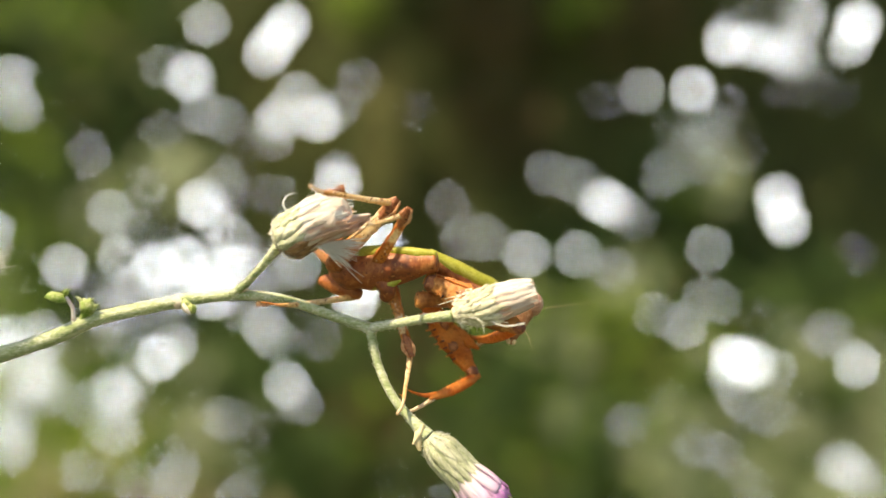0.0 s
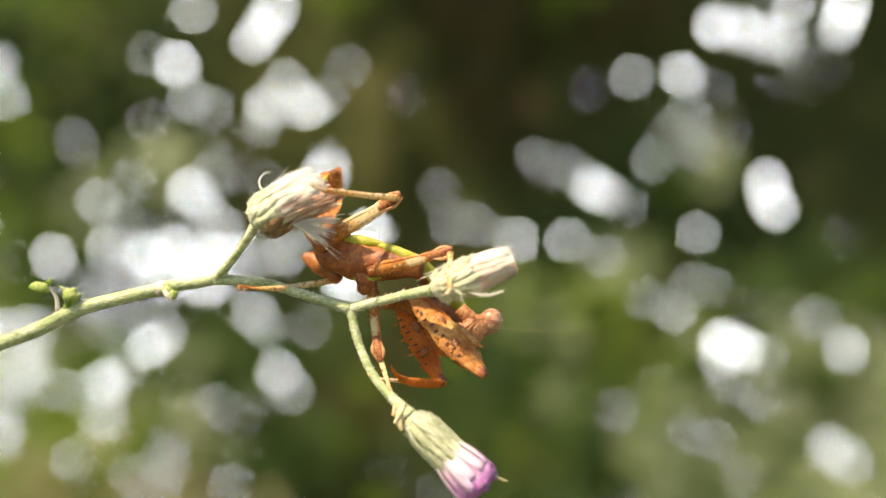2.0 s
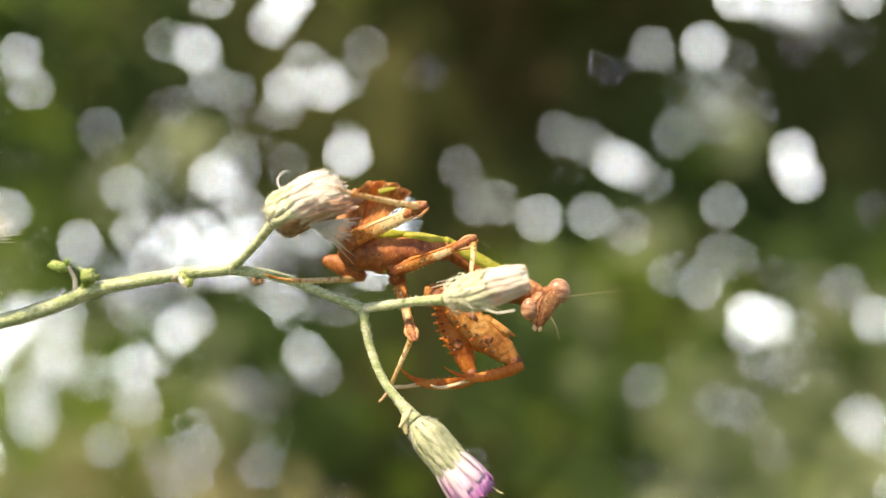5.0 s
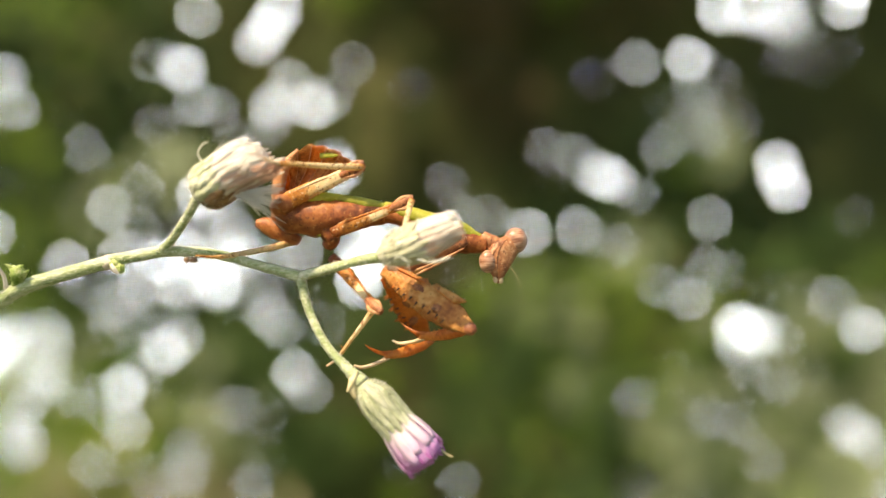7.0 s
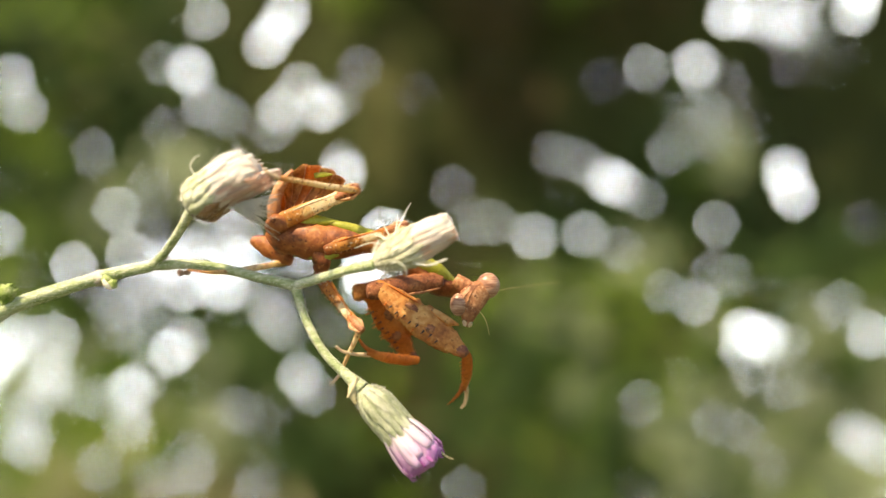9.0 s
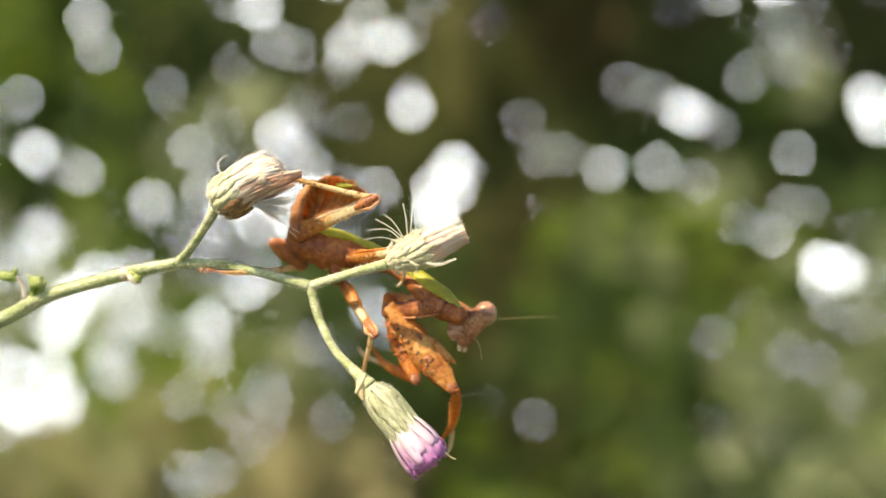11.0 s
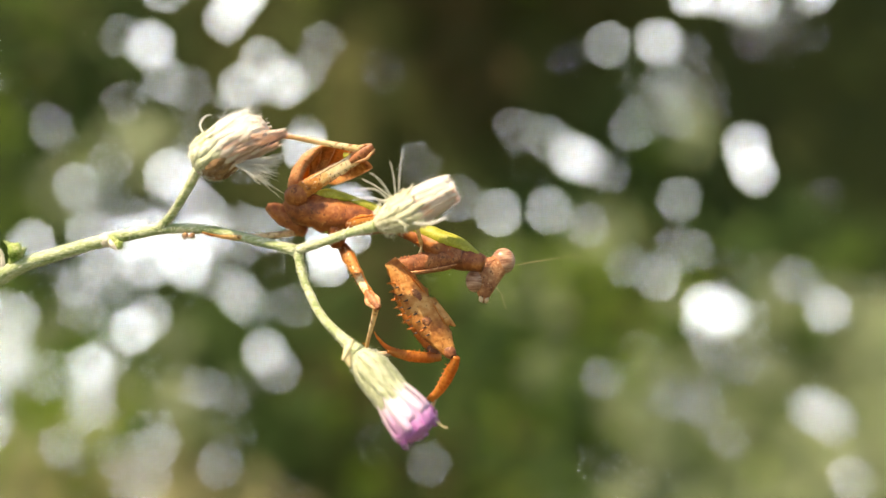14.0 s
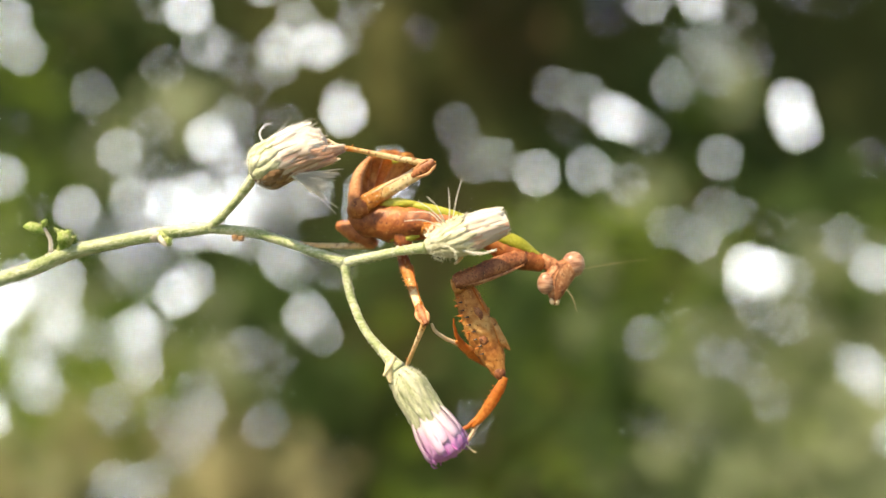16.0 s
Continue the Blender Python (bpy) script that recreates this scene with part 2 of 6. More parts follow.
# ---- mesh helpers ----
def part(name, bm, mat, parent=None, label=""):
    me = bpy.data.meshes.new(name)
    bm.to_mesh(me)
    bm.free()
    for p in me.polygons:
        p.use_smooth = True
    for m in mat if isinstance(mat, (list, tuple)) else (mat,):
        me.materials.append(m)
    ob = new(name, me)
    ob.parent = parent
    if label:
        ob["label"] = label
    return ob


def spline(points, per=6):
    """Points along a smooth curve through the given ones."""
    p = [Vector(a) for a in points]
    p = [p[0] * 2 - p[1], *p, p[-1] * 2 - p[-2]]
    out = []
    for a, b, c, d in zip(p, p[1:], p[2:], p[3:]):
        for k in range(per):
            t = k / per
            out.append(0.5 * ((2 * b) + (c - a) * t + (2 * a - 5 * b + 4 * c - d) * t * t + (3 * b - a - 3 * c + d) * t ** 3))
    return [*out, p[-2]]


def spread(values, n):
    """n values along a list of given ones."""
    return list(np.interp(np.linspace(0, 1, n), np.linspace(0, 1, len(values)), values))


def tube(bm, points, radii, flat=1.0, sides=10, per=5, rough=0.0, seed=0, mat=0, axis=(0, 1, 0)):
    """A closed tube along a curve, all in U; flat scales it along the axis given. rough: uneven radius."""
    path = spline(points, per)
    rad = spread(radii, len(path))
    rings = []
    for i, c in enumerate(path):
        along = (path[min(i + 1, len(path) - 1)] - path[max(i - 1, 0)]).normalized()
        side = Vector(axis)
        side = (side - along * side.dot(along)).normalized()
        up = along.cross(side)
        ring = []
        for k in range(sides):
            a = math.tau * k / sides
            r = rad[i] * (1 + rough * (noise.noise((c.x * 0.05 + seed, c.z * 0.05 + k * 0.9, c.y * 0.05)) + 0.55 * noise.noise((c.x * 0.21 + seed, c.z * 0.21 + k * 2.3, c.y * 0.21))))
            ring.append(bm.verts.new((c + side * (math.cos(a) * r * flat) + up * (math.sin(a) * r)) * U))
        rings.append(ring)
    for a, b in zip(rings, rings[1:]):
        for k in range(sides):
            bm.faces.new((a[k], a[(k + 1) % sides], b[(k + 1) % sides], b[k])).material_index = mat
    bm.faces.new(rings[0][::-1]).material_index = mat
    bm.faces.new(rings[-1]).material_index = mat
    return bm


def ball(bm, centre, size, seed=0, rough=0.0, mat=0, rings=9, sides=12):
    """An ellipsoid, in U."""
    grid = []
    for i in range(rings + 1):
        v = math.pi * i / rings
        row = []
        for k in range(sides):
            h = math.tau * k / sides
            d = Vector((math.sin(v) * math.cos(h), math.sin(v) * math.sin(h), math.cos(v)))
            s = 1 + rough * noise.noise(d * 2.5 + Vector((seed, 0, 0)))
            row.append(bm.verts.new((Vector(centre) + Vector((d.x * size[0], d.y * size[1], d.z * size[2])) * s) * U))
        grid.append(row)
    for a, b in zip(grid, grid[1:]):
        for k in range(sides):
            bm.faces.new((a[k], b[k], b[(k + 1) % sides], a[(k + 1) % sides])).material_index = mat
    bmesh.ops.remove_doubles(bm, verts=bm.verts, dist=U * 0.01)
    return bm


def blade(bm, path, widths, normal, thick=1.5, mat=0):
    """A thin leaf-like strip with thickness along points, widths across, in U."""
    pts = spline(path, 3)
    w = spread(widths, len(pts))
    up, dn = [], []
    for i, c in enumerate(pts):
        along = (pts[min(i + 1, len(pts) - 1)] - pts[max(i - 1, 0)]).normalized()
        nn = Vector(normal)
        nn = (nn - along * nn.dot(along)).normalized()
        s = along.cross(nn)
        up.append([bm.verts.new((c + s * w[i] * k + nn * thick * (1 - 0.8 * abs(k))) * U) for k in (-1, 0, 1)])
        dn.append([bm.verts.new((c + s * w[i] * k - nn * thick * 0.3) * U) for k in (1, 0, -1)])
    for rows in (up, dn):
        for a, b in zip(rows, rows[1:]):
            for k in range(2):
                bm.faces.new((a[k], a[k + 1], b[k + 1], b[k])).material_index = mat
    for a, b, c, d in zip(up, up[1:], dn, dn[1:]):
        bm.faces.new((a[0], b[0], d[2], c[2])).material_index = mat
        bm.faces.new((a[2], c[0], d[0], b[2])).material_index = mat
    return bm


# ---- setting: ground, thicket with its gaps, bright sky behind ----
GAPS_A = [(-1.91, 0.90, 0.0116), (-1.85, 1.22, 0.0100), (-1.81, 0.40, 0.0162), (-1.80, 1.37, 0.0147), (-1.71, 0.51, 0.0162), (-1.69, 0.37, 0.0162), (-1.59, 0.50, 0.0162), (-1.59, 1.41, 0.0100), (-1.57, 0.97, 0.0116), (-1.56, 0.40, 0.0131), (-1.56, 1.23, 0.0162), (-1.53, 0.65, 0.0147), (-1.48, 0.75, 0.0162), (-1.42, 1.16, 0.0089), (-1.39, 0.82, 0.0084), (-1.37, 0.49, 0.0068), (-1.36, 1.65, 0.0100), (-1.33, 1.55, 0.0084), (-1.28, 0.70, 0.0068), (-1.19, 1.05, 0.0116), (-1.09, 0.14, 0.0068), (-1.04, 1.22, 0.0092), (-1.03, 0.65, 0.0116), (-1.01, 1.08, 0.0117), (-0.97, 0.98, 0.0103), (-0.96, 0.36, 0.0052), (-0.95, 1.16, 0.0075), (-0.94, 1.29, 0.0052), (-0.92, 0.25, 0.0039), (-0.90, 0.76, 0.0145)]
GAPS_B = [(-0.90, 1.05, 0.0145), (-0.89, 1.48, 0.0058), (-0.88, 1.68, 0.0075), (-0.85, 0.80, 0.0103), (-0.85, 0.96, 0.0117), (-0.84, 0.39, 0.0039), (-0.81, 1.07, 0.0145), (-0.79, 1.65, 0.0145), (-0.76, 1.01, 0.0103), (-0.76, 1.25, 0.0145), (-0.75, 1.54, 0.0089), (-0.74, 1.82, 0.0089), (-0.72, 0.96, 0.0145), (-0.72, 1.21, 0.0103), (-0.70, 0.57, 0.0046), (-0.68, 1.05, 0.0117), (-0.68, 1.32, 0.0046), (-0.68, 1.51, 0.0075), (-0.66, 1.14, 0.0089), (-0.63, 1.05, 0.0117), (-0.56, 0.86, 0.0089), (-0.56, 1.73, 0.0117), (-0.53, 1.46, 0.0039), (-0.53, 1.77, 0.0145), (-0.52, 1.28, 0.0039), (-0.52, 1.52, 0.0103), (-0.49, 0.67, 0.0117), (-0.49, 1.82, 0.0131), (-0.46, 1.60, 0.0089), (-0.45, 0.61, 0.0046)]
GAPS_C = [(-0.45, 1.06, 0.0103), (-0.39, 0.82, 0.0072), (-0.39, 1.52, 0.0145), (-0.33, 1.31, 0.0145), (-0.33, 1.35, 0.0046), (-0.33, 1.54, 0.0039), (-0.27, 0.95, 0.0145), (-0.27, 1.00, 0.0131), (-0.27, 1.06, 0.0103), (-0.26, 1.64, 0.0046), (-0.21, 1.04, 0.0117), (-0.20, 1.12, 0.0131), (-0.17, 1.10, 0.0075), (-0.15, 0.37, 0.0030), (-0.08, 1.55, 0.0031), (0.02, 0.30, 0.0061), (0.02, 1.25, 0.0039), (0.06, 0.95, 0.0030), (0.07, 1.14, 0.0075), (0.14, 1.14, 0.0052), (0.27, 1.09, 0.0106), (0.34, 1.35, 0.0064), (0.37, 1.24, 0.0031), (0.43, 1.09, 0.0086), (0.43, 1.32, 0.0075), (0.50, 1.57, 0.0030), (0.51, 1.26, 0.0138), (0.55, 1.04, 0.0058), (0.55, 1.24, 0.0089)]
GAPS_D = [(0.62, 1.20, 0.0046), (0.64, 1.61, 0.0096), (0.68, 0.90, 0.0064), (0.70, 1.34, 0.0039), (0.71, 0.63, 0.0031), (0.78, 0.86, 0.0082), (0.80, 1.61, 0.0145), (0.81, 0.48, 0.0053), (0.83, 0.95, 0.0053), (0.83, 1.37, 0.0061), (0.83, 1.47, 0.0075), (0.84, 1.11, 0.0089), (0.89, 0.94, 0.0061), (0.90, 1.56, 0.0075), (0.90, 1.76, 0.0131), (0.91, 0.45, 0.0046), (0.92, 0.71, 0.0082), (0.93, 0.76, 0.0145), (0.95, 0.63, 0.0075), (0.95, 1.41, 0.0031), (0.99, 0.74, 0.0131), (0.99, 1.75, 0.0145), (1.04, 0.58, 0.0046), (1.06, 0.72, 0.0075), (1.07, 1.23, 0.0103), (1.07, 1.27, 0.0145), (1.07, 1.74, 0.0117), (1.09, 1.19, 0.0145), (1.13, 1.73, 0.0103), (1.22, 0.84, 0.0072)]
GAPS_E = [(1.30, 1.76, 0.0145), (1.31, 1.09, 0.0030), (1.32, 0.74, 0.0117)]
GAPS_EDGE = [(1.16, 1.84, 0.0112), (1.32, 1.82, 0.0161)]
gap_rnd = random.Random(9)
GAPS_FINE = [(gap_rnd.uniform(0.45, 1.6), gap_rnd.uniform(0.0, 0.95), gap_rnd.uniform(0.0025, 0.0045)) for _ in range(16)] + [(gap_rnd.uniform(-1.9, -0.6), gap_rnd.uniform(0.0, 0.9), gap_rnd.uniform(0.003, 0.006)) for _ in range(34)] + [(gap_rnd.uniform(-1.75, -0.45), gap_rnd.uniform(0.8, 1.45), gap_rnd.uniform(0.003, 0.007)) for _ in range(6)]
GAPS = GAPS_A + GAPS_B + GAPS_C + GAPS_D + GAPS_E + GAPS_EDGE + GAPS_FINE
# random holes adding a soft bright veil of sky: x, z, radius, share
VEIL_HOLES = [(-1.34, 0.75, 0.26, 0.10), (-1.25, 0.35, 0.36, 0.032), (-0.85, 0.22, 0.28, 0.030), (-1.85, 0.65, 0.4, 0.065), (1.34, 0.36, 0.2, 0.08), (0.85, 0.35, 0.28, 0.01), (1.42, 0.2, 0.26, 0.04), (0.85, 1.38, 0.07, 0.035), (-0.75, 1.33, 0.1, 0.015), (-0.8, 1.06, 0.13, 0.018), (-0.6, 1.01, 0.11, 0.02), (0.82, 1.42, 0.07, 0.03), (0.8, 1.3, 0.06, 0.02), (1.1, 1.72, 0.12, 0.012), (0.95, 0.28, 0.3, 0.006), (1.35, 0.55, 0.25, 0.008), (-1.25, 1.75, 0.3, 0.008), (-1.45, 1.15, 0.3, 0.014)]
EYE_AT = Vector((0.01, -0.09, 1.1))


def in_gap(x, y, z, more=0.0):
    """Whether a place lies in the line of a gap through the thicket, which all open towards the clearing."""
    s = (3.0 - EYE_AT.y) / (y - EYE_AT.y)
    px, pz = EYE_AT.x + (x - EYE_AT.x) * s, EYE_AT.z + (z - EYE_AT.z) * s
    return any((px - a) ** 2 + (pz - b) ** 2 < (r + more) ** 2 for a, b, r in GAPS)


def make_ground():
    bm = bmesh.new()
    bmesh.ops.create_grid(bm, x_segments=120, y_segments=120, size=1)
    for v in bm.verts:
        d = max(abs(v.co.x), abs(v.co.y))
        v.co.x, v.co.y = v.co.x * (4 + 500 * d ** 6), v.co.y * (4 + 500 * d ** 6)
        v.co.z = -0.05 + (0.03 * noise.noise(v.co * 1.3) if d < 0.6 else 0)
        if v.co.y > 3.2:
            v.co.z -= min(9.0, 1.3 * (v.co.y - 3.2))
    tagged(part("ground", bm, EARTH), "dark mossy earth on a crest that falls away behind", "ground", kind="structure")


def make_sky_sheet():
    bm = bmesh.new()
    bmesh.ops.create_grid(bm, x_segments=1, y_segments=1, size=1, matrix=Matrix.Translation((-0.4, 9, 1.6)) @ Matrix.Rotation(radians(90), 4, "X") @ Matrix.Diagonal((6.4, 3.4, 1, 1)))
    tagged(part("backdrop", bm, glow), "bright hazy sky behind the thicket", "sky", kind="structure")


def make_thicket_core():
    """The dense twigs and the shade among them: one lumpy dark sheet with the gaps cut through it."""
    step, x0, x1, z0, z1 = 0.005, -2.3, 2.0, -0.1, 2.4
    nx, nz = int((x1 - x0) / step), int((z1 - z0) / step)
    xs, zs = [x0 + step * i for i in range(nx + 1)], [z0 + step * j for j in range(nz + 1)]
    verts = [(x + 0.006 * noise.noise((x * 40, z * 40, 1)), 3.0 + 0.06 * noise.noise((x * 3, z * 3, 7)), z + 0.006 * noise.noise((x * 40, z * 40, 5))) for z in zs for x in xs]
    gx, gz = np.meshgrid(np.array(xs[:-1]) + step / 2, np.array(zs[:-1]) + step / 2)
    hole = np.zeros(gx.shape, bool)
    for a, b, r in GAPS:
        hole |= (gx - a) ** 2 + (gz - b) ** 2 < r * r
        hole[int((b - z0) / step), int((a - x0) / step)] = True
    share = sum(p * np.exp(-((gx - a) ** 2 + (gz - b) ** 2) / (r * r)) for a, b, r, p in VEIL_HOLES)
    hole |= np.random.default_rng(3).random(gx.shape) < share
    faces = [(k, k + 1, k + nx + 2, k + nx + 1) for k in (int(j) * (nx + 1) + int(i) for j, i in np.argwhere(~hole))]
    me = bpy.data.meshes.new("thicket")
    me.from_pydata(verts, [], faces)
    me.materials.append(TWIG_SHADE)
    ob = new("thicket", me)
    return tagged(ob, "dark sheet for a thicket's twigs and the shade among them, pierced by gaps of sky", "thicket", kind="stuff")


def leaves(name, mat, label, spots, seed, size=0.05):
    """Loose leaves round each spot (x, z, radius, count) in front of the dark sheet, keeping out of the gaps."""
    rnd = random.Random(seed)
    verts, faces = [], []
    for sx, sz, r, count in spots:
        for _ in range(count):
            a, d = rnd.uniform(0, math.tau), r * math.sqrt(rnd.random()) * rnd.uniform(0.6, 1.1)
            y = 2.94 - abs(rnd.gauss(0, 0.13))
            x, z = sx + d * math.cos(a), sz + d * math.sin(a)
            ln = size * rnd.uniform(0.6, 1.3)
            if z < -0.04 or in_gap(x, y, z, ln * 0.55):
                continue
            m = Matrix.Translation((x, y, z)) @ Euler((rnd.uniform(-1.1, 1.1), rnd.uniform(0, 6.28), rnd.uniform(-1, 1))).to_matrix().to_4x4()
            w = ln * rnd.uniform(0.25, 0.4)
            b = len(verts)
            for p in ((-ln / 2, 0, 0), (-ln * 0.1, 0, w / 2), (-ln * 0.1, -w * 0.12, 0), (-ln * 0.1, 0, -w / 2), (ln * 0.25, 0, w * 0.35), (ln * 0.25, 0, -w * 0.35), (ln / 2, w * 0.15, 0)):
                verts.append(m @ Vector(p))
            faces += [(b, b + 2, b + 1), (b, b + 3, b + 2), (b + 1, b + 2, b + 4), (b + 2, b + 3, b + 5), (b + 2, b + 5, b + 4), (b + 4, b + 5, b + 6)]
    me = bpy.data.meshes.new(name)
    me.from_pydata(verts, [], faces)
    me.materials.append(mat)
    return tagged(new(name, me), label, "foliage", kind="stuff")


make_ground()
make_sky_sheet()
make_thicket_core()
leaves("dark_leaves", LEAF_DARK, "dark green leaves of the thicket, shade put into their colour", [(-0.2, 1.2, 2.6, 7000)], 1, 0.06)
leaves("green_leaves", LEAF_MID, "mid-green leaves of the thicket", [(-1.1, 1.6, 0.5, 1300), (-1.2, 1.1, 0.4, 500), (0.27, 0.55, 0.40, 1500), (0.75, 1.32, 0.2, 200), (-0.65, 0.6, 0.35, 600), (0.8, 0.6, 0.6, 2000), (-1.8, 1.3, 0.6, 1300), (0.2, 0.1, 0.5, 900), (-0.3, 0.65, 0.35, 500), (0.5, 0.3, 0.4, 900), (0.45, 1.0, 0.25, 160), (1.2, 0.9, 0.3, 300)], 2, 0.08)
leaves("bright_leaves", LEAF_LIME, "leaves coloured bright yellow-green as if sunlit", [(-1.05, 1.86, 0.17, 300), (-1.2, 1.42, 0.14, 160), (-1.39, 1.52, 0.1, 130), (-0.26, 1.85, 0.09, 70), (0.4, 1.83, 0.09, 50), (0.72, 1.27, 0.07, 50), (-0.85, 0.48, 0.16, 320), (-1.65, 1.55, 0.25, 950), (-1.5, 1.75, 0.22, 700), (-0.05, 0.0, 0.14, 420), (-1.25, 1.15, 0.15, 120), (-1.06, 0.6, 0.25, 420), (0.62, 0.75, 0.25, 240), (-1.75, 1.1, 0.25, 360), (-1.26, 0.85, 0.22, 300), (0.3, 0.45, 0.25, 260), (0.9, 0.25, 0.3, 260), (-1.1, 0.35, 0.3, 420), (-1.5, 0.45, 0.3, 420), (-0.9, 0.15, 0.25, 260)], 3, 0.08)
leaves("pale_leaves", LEAF_PALE, "leaves coloured pale grey-green to stand for sunlit ones", [(1.3, 0.32, 0.3, 1500), (1.05, 0.5, 0.2, 200), (0.66, 0.5, 0.15, 260), (1.35, 0.65, 0.2, 360), (0.55, 1.0, 0.10, 130), (-1.28, 0.75, 0.28, 600), (-1.32, 0.42, 0.3, 450), (0.78, 1.38, 0.06, 260), (0.79, 1.29, 0.06, 260), (-0.75, 1.33, 0.1, 120), (-0.97, 1.2, 0.12, 150), (1.48, 0.3, 0.25, 900), (0.8, 0.2, 0.3, 300), (-1.85, 0.7, 0.45, 1700), (0.28, 0.88, 0.12, 70), (-0.72, 0.57, 0.09, 90), (0.95, 0.75, 0.15, 100), (1.4, 0.1, 0.4, 900), (-0.02, 0.02, 0.1, 150), (0.5, 0.08, 0.25, 300), (0.95, 0.05, 0.3, 420), (0.75, 0.38, 0.22, 420), (1.1, 0.2, 0.25, 520), (0.62, 0.22, 0.14, 180)], 4, 0.08)
# pale tan here imitates the brightly lit foot of the thicket
leaves("pale_foot_leaves", LEAF_TAN, "tan leaves at the foot of the thicket, coloured pale as if lit", [(-0.95, 0.25, 0.36, 1300), (-1.25, 0.15, 0.35, 900), (-0.6, 0.12, 0.25, 400), (-1.7, 0.2, 0.4, 1200)], 5, 0.08)
leaves("brown_leaves", LEAF_BROWN, "withered brown leaves among the dark ones", [(0.13, 1.8, 0.18, 260), (0.55, 1.9, 0.25, 260), (0.2, 1.5, 0.2, 140), (0.1, 0.3, 0.25, 260), (-0.15, 0.6, 0.2, 180), (0.7, 0.85, 0.25, 160), (0.0, 0.9, 0.2, 80)], 8, 0.07)
leaves("olive_leaves", LEAF_OLIVE, "dull olive leaves hanging in a narrow curtain", [(-0.165, 1.28 + 0.06 * k, 0.06, 38) for k in range(6)] + [(-0.95, 1.62, 0.2, 120), (0.1, 0.45, 0.2, 120), (0.35, 0.2, 0.25, 200)], 9, 0.07)
leaves("dry_stalks", LEAF_TAN, "pale dry stalks in an upright sheaf", [(-0.62 - 0.07 * j, 0.02 + 0.06 * k, 0.05, 42) for k in range(7) for j in range(3)], 10, 0.07)
rnd = random.Random(17)
leaves("leaf_sprays", LEAF_PALE, "small sprays of leaves scattered over the thicket, coloured pale as if sunlit", [(rnd.uniform(0.3, 1.6), rnd.uniform(-0.02, 0.85), rnd.uniform(0.02, 0.05), 70) for _ in range(50)] + [(rnd.uniform(-2.0, -0.5), rnd.uniform(0.0, 0.8), rnd.uniform(0.02, 0.05), 60) for _ in range(26)], 6, 0.05)
leaves("leaf_tufts", LEAF_LIME, "small tufts of leaves scattered over the thicket, coloured bright green as highlights", [(rnd.uniform(-0.3, 1.5), rnd.uniform(-0.02, 1.0), rnd.uniform(0.03, 0.06), 40) for _ in range(40)] + [(rnd.uniform(-2.0, -0.7), rnd.uniform(0.0, 1.9), rnd.uniform(0.03, 0.07), 40) for _ in range(50)], 7, 0.05)


def make_shade_canopy():
    """Unseen leafy boughs, added over the thicket to keep its upper part in shade."""
    rnd = random.Random(31)
    verts, faces = [], []
    for _ in range(1700):
        x, y, z = rnd.uniform(-0.45, 1.7), rnd.uniform(2.15, 3.1), rnd.gauss(2.62, 0.07)
        ln = 0.13 * rnd.uniform(0.7, 1.3)
        w = ln * 0.36
        m = Matrix.Translation((x, y, z)) @ Euler((rnd.uniform(-0.7, 0.7), rnd.uniform(-0.7, 0.7), rnd.uniform(0, 6.28))).to_matrix().to_4x4()
        b = len(verts)
        for p in ((-ln / 2, 0, 0), (-ln * 0.1, w / 2, 0.01), (-ln * 0.1, -w / 2, 0.01), (ln * 0.25, w * 0.35, 0.005), (ln * 0.25, -w * 0.35, 0.005), (ln / 2, 0, -0.01)):
            verts.append(m @ Vector(p))
        faces += [(b, b + 2, b + 1), (b + 1, b + 2, b + 4, b + 3), (b + 3, b + 4, b + 5)]
    me = bpy.data.meshes.new("shade_canopy")
    me.from_pydata(verts, [], faces)
    me.materials.append(LEAF_DARK)
    tagged(new("shade_canopy", me), "unseen dark leafy boughs added to shade the thicket", "foliage", kind="stuff")


make_shade_canopy()


# ---- the flowering weed ----
def hairs_on(path, radii, count, seed, length=7):
    """Fine white hairs along a stem."""
    rnd = random.Random(seed)
    bm = bmesh.new()
    pts = spline(path, 8)
    rad = spread(radii, len(pts))
    for _ in range(count):
        i = rnd.randrange(len(pts) - 1)
        c = pts[i].lerp(pts[i + 1], rnd.random())
        along = (pts[i + 1] - pts[i]).normalized()
        d = Vector((rnd.gauss(0, 1), rnd.gauss(0, 1), rnd.gauss(0, 1)))
        d = (d - along * d.dot(along)).normalized()
        base, tip = c + d * rad[i] * 0.95, c + d * (rad[i] + length * rnd.uniform(0.4, 1.1)) + along * rnd.uniform(-4, 6)
        s = along * 0.7
        q = along.cross(d) * 0.7
        v = [bm.verts.new(p * U) for p in (base + s, base - s * 0.5 + q, base - s * 0.5 - q, tip)]
        for a, b, c2 in ((0, 1, 3), (1, 2, 3), (2, 0, 3)):
            bm.faces.new((v[a], v[b], v[c2]))
    return bm


def stem(name, path, radii, seed, label=""):
    bm = tube(bmesh.new(), path, radii, 1.0, 14, 10, 0.10, seed)
    ob = part(name, bm, STEM, weed, label)
    length = sum((Vector(a) - Vector(b)).length for a, b in zip(path, path[1:]))
    part("stem_hairs", hairs_on(path, radii, int(min(length, 900) * 1.4), seed, 4.2), HAIR, ob)
    return ob


def head_frame(base, tip):
    x = (Vector(tip) - Vector(base)).normalized()
    y = Vector((0, 1, 0))
    y = (y - x * y.dot(x)).normalized()
    m = Matrix((x, y, x.cross(y))).transposed().to_4x4()
    return Matrix.Translation(Vector(base) * U) @ m


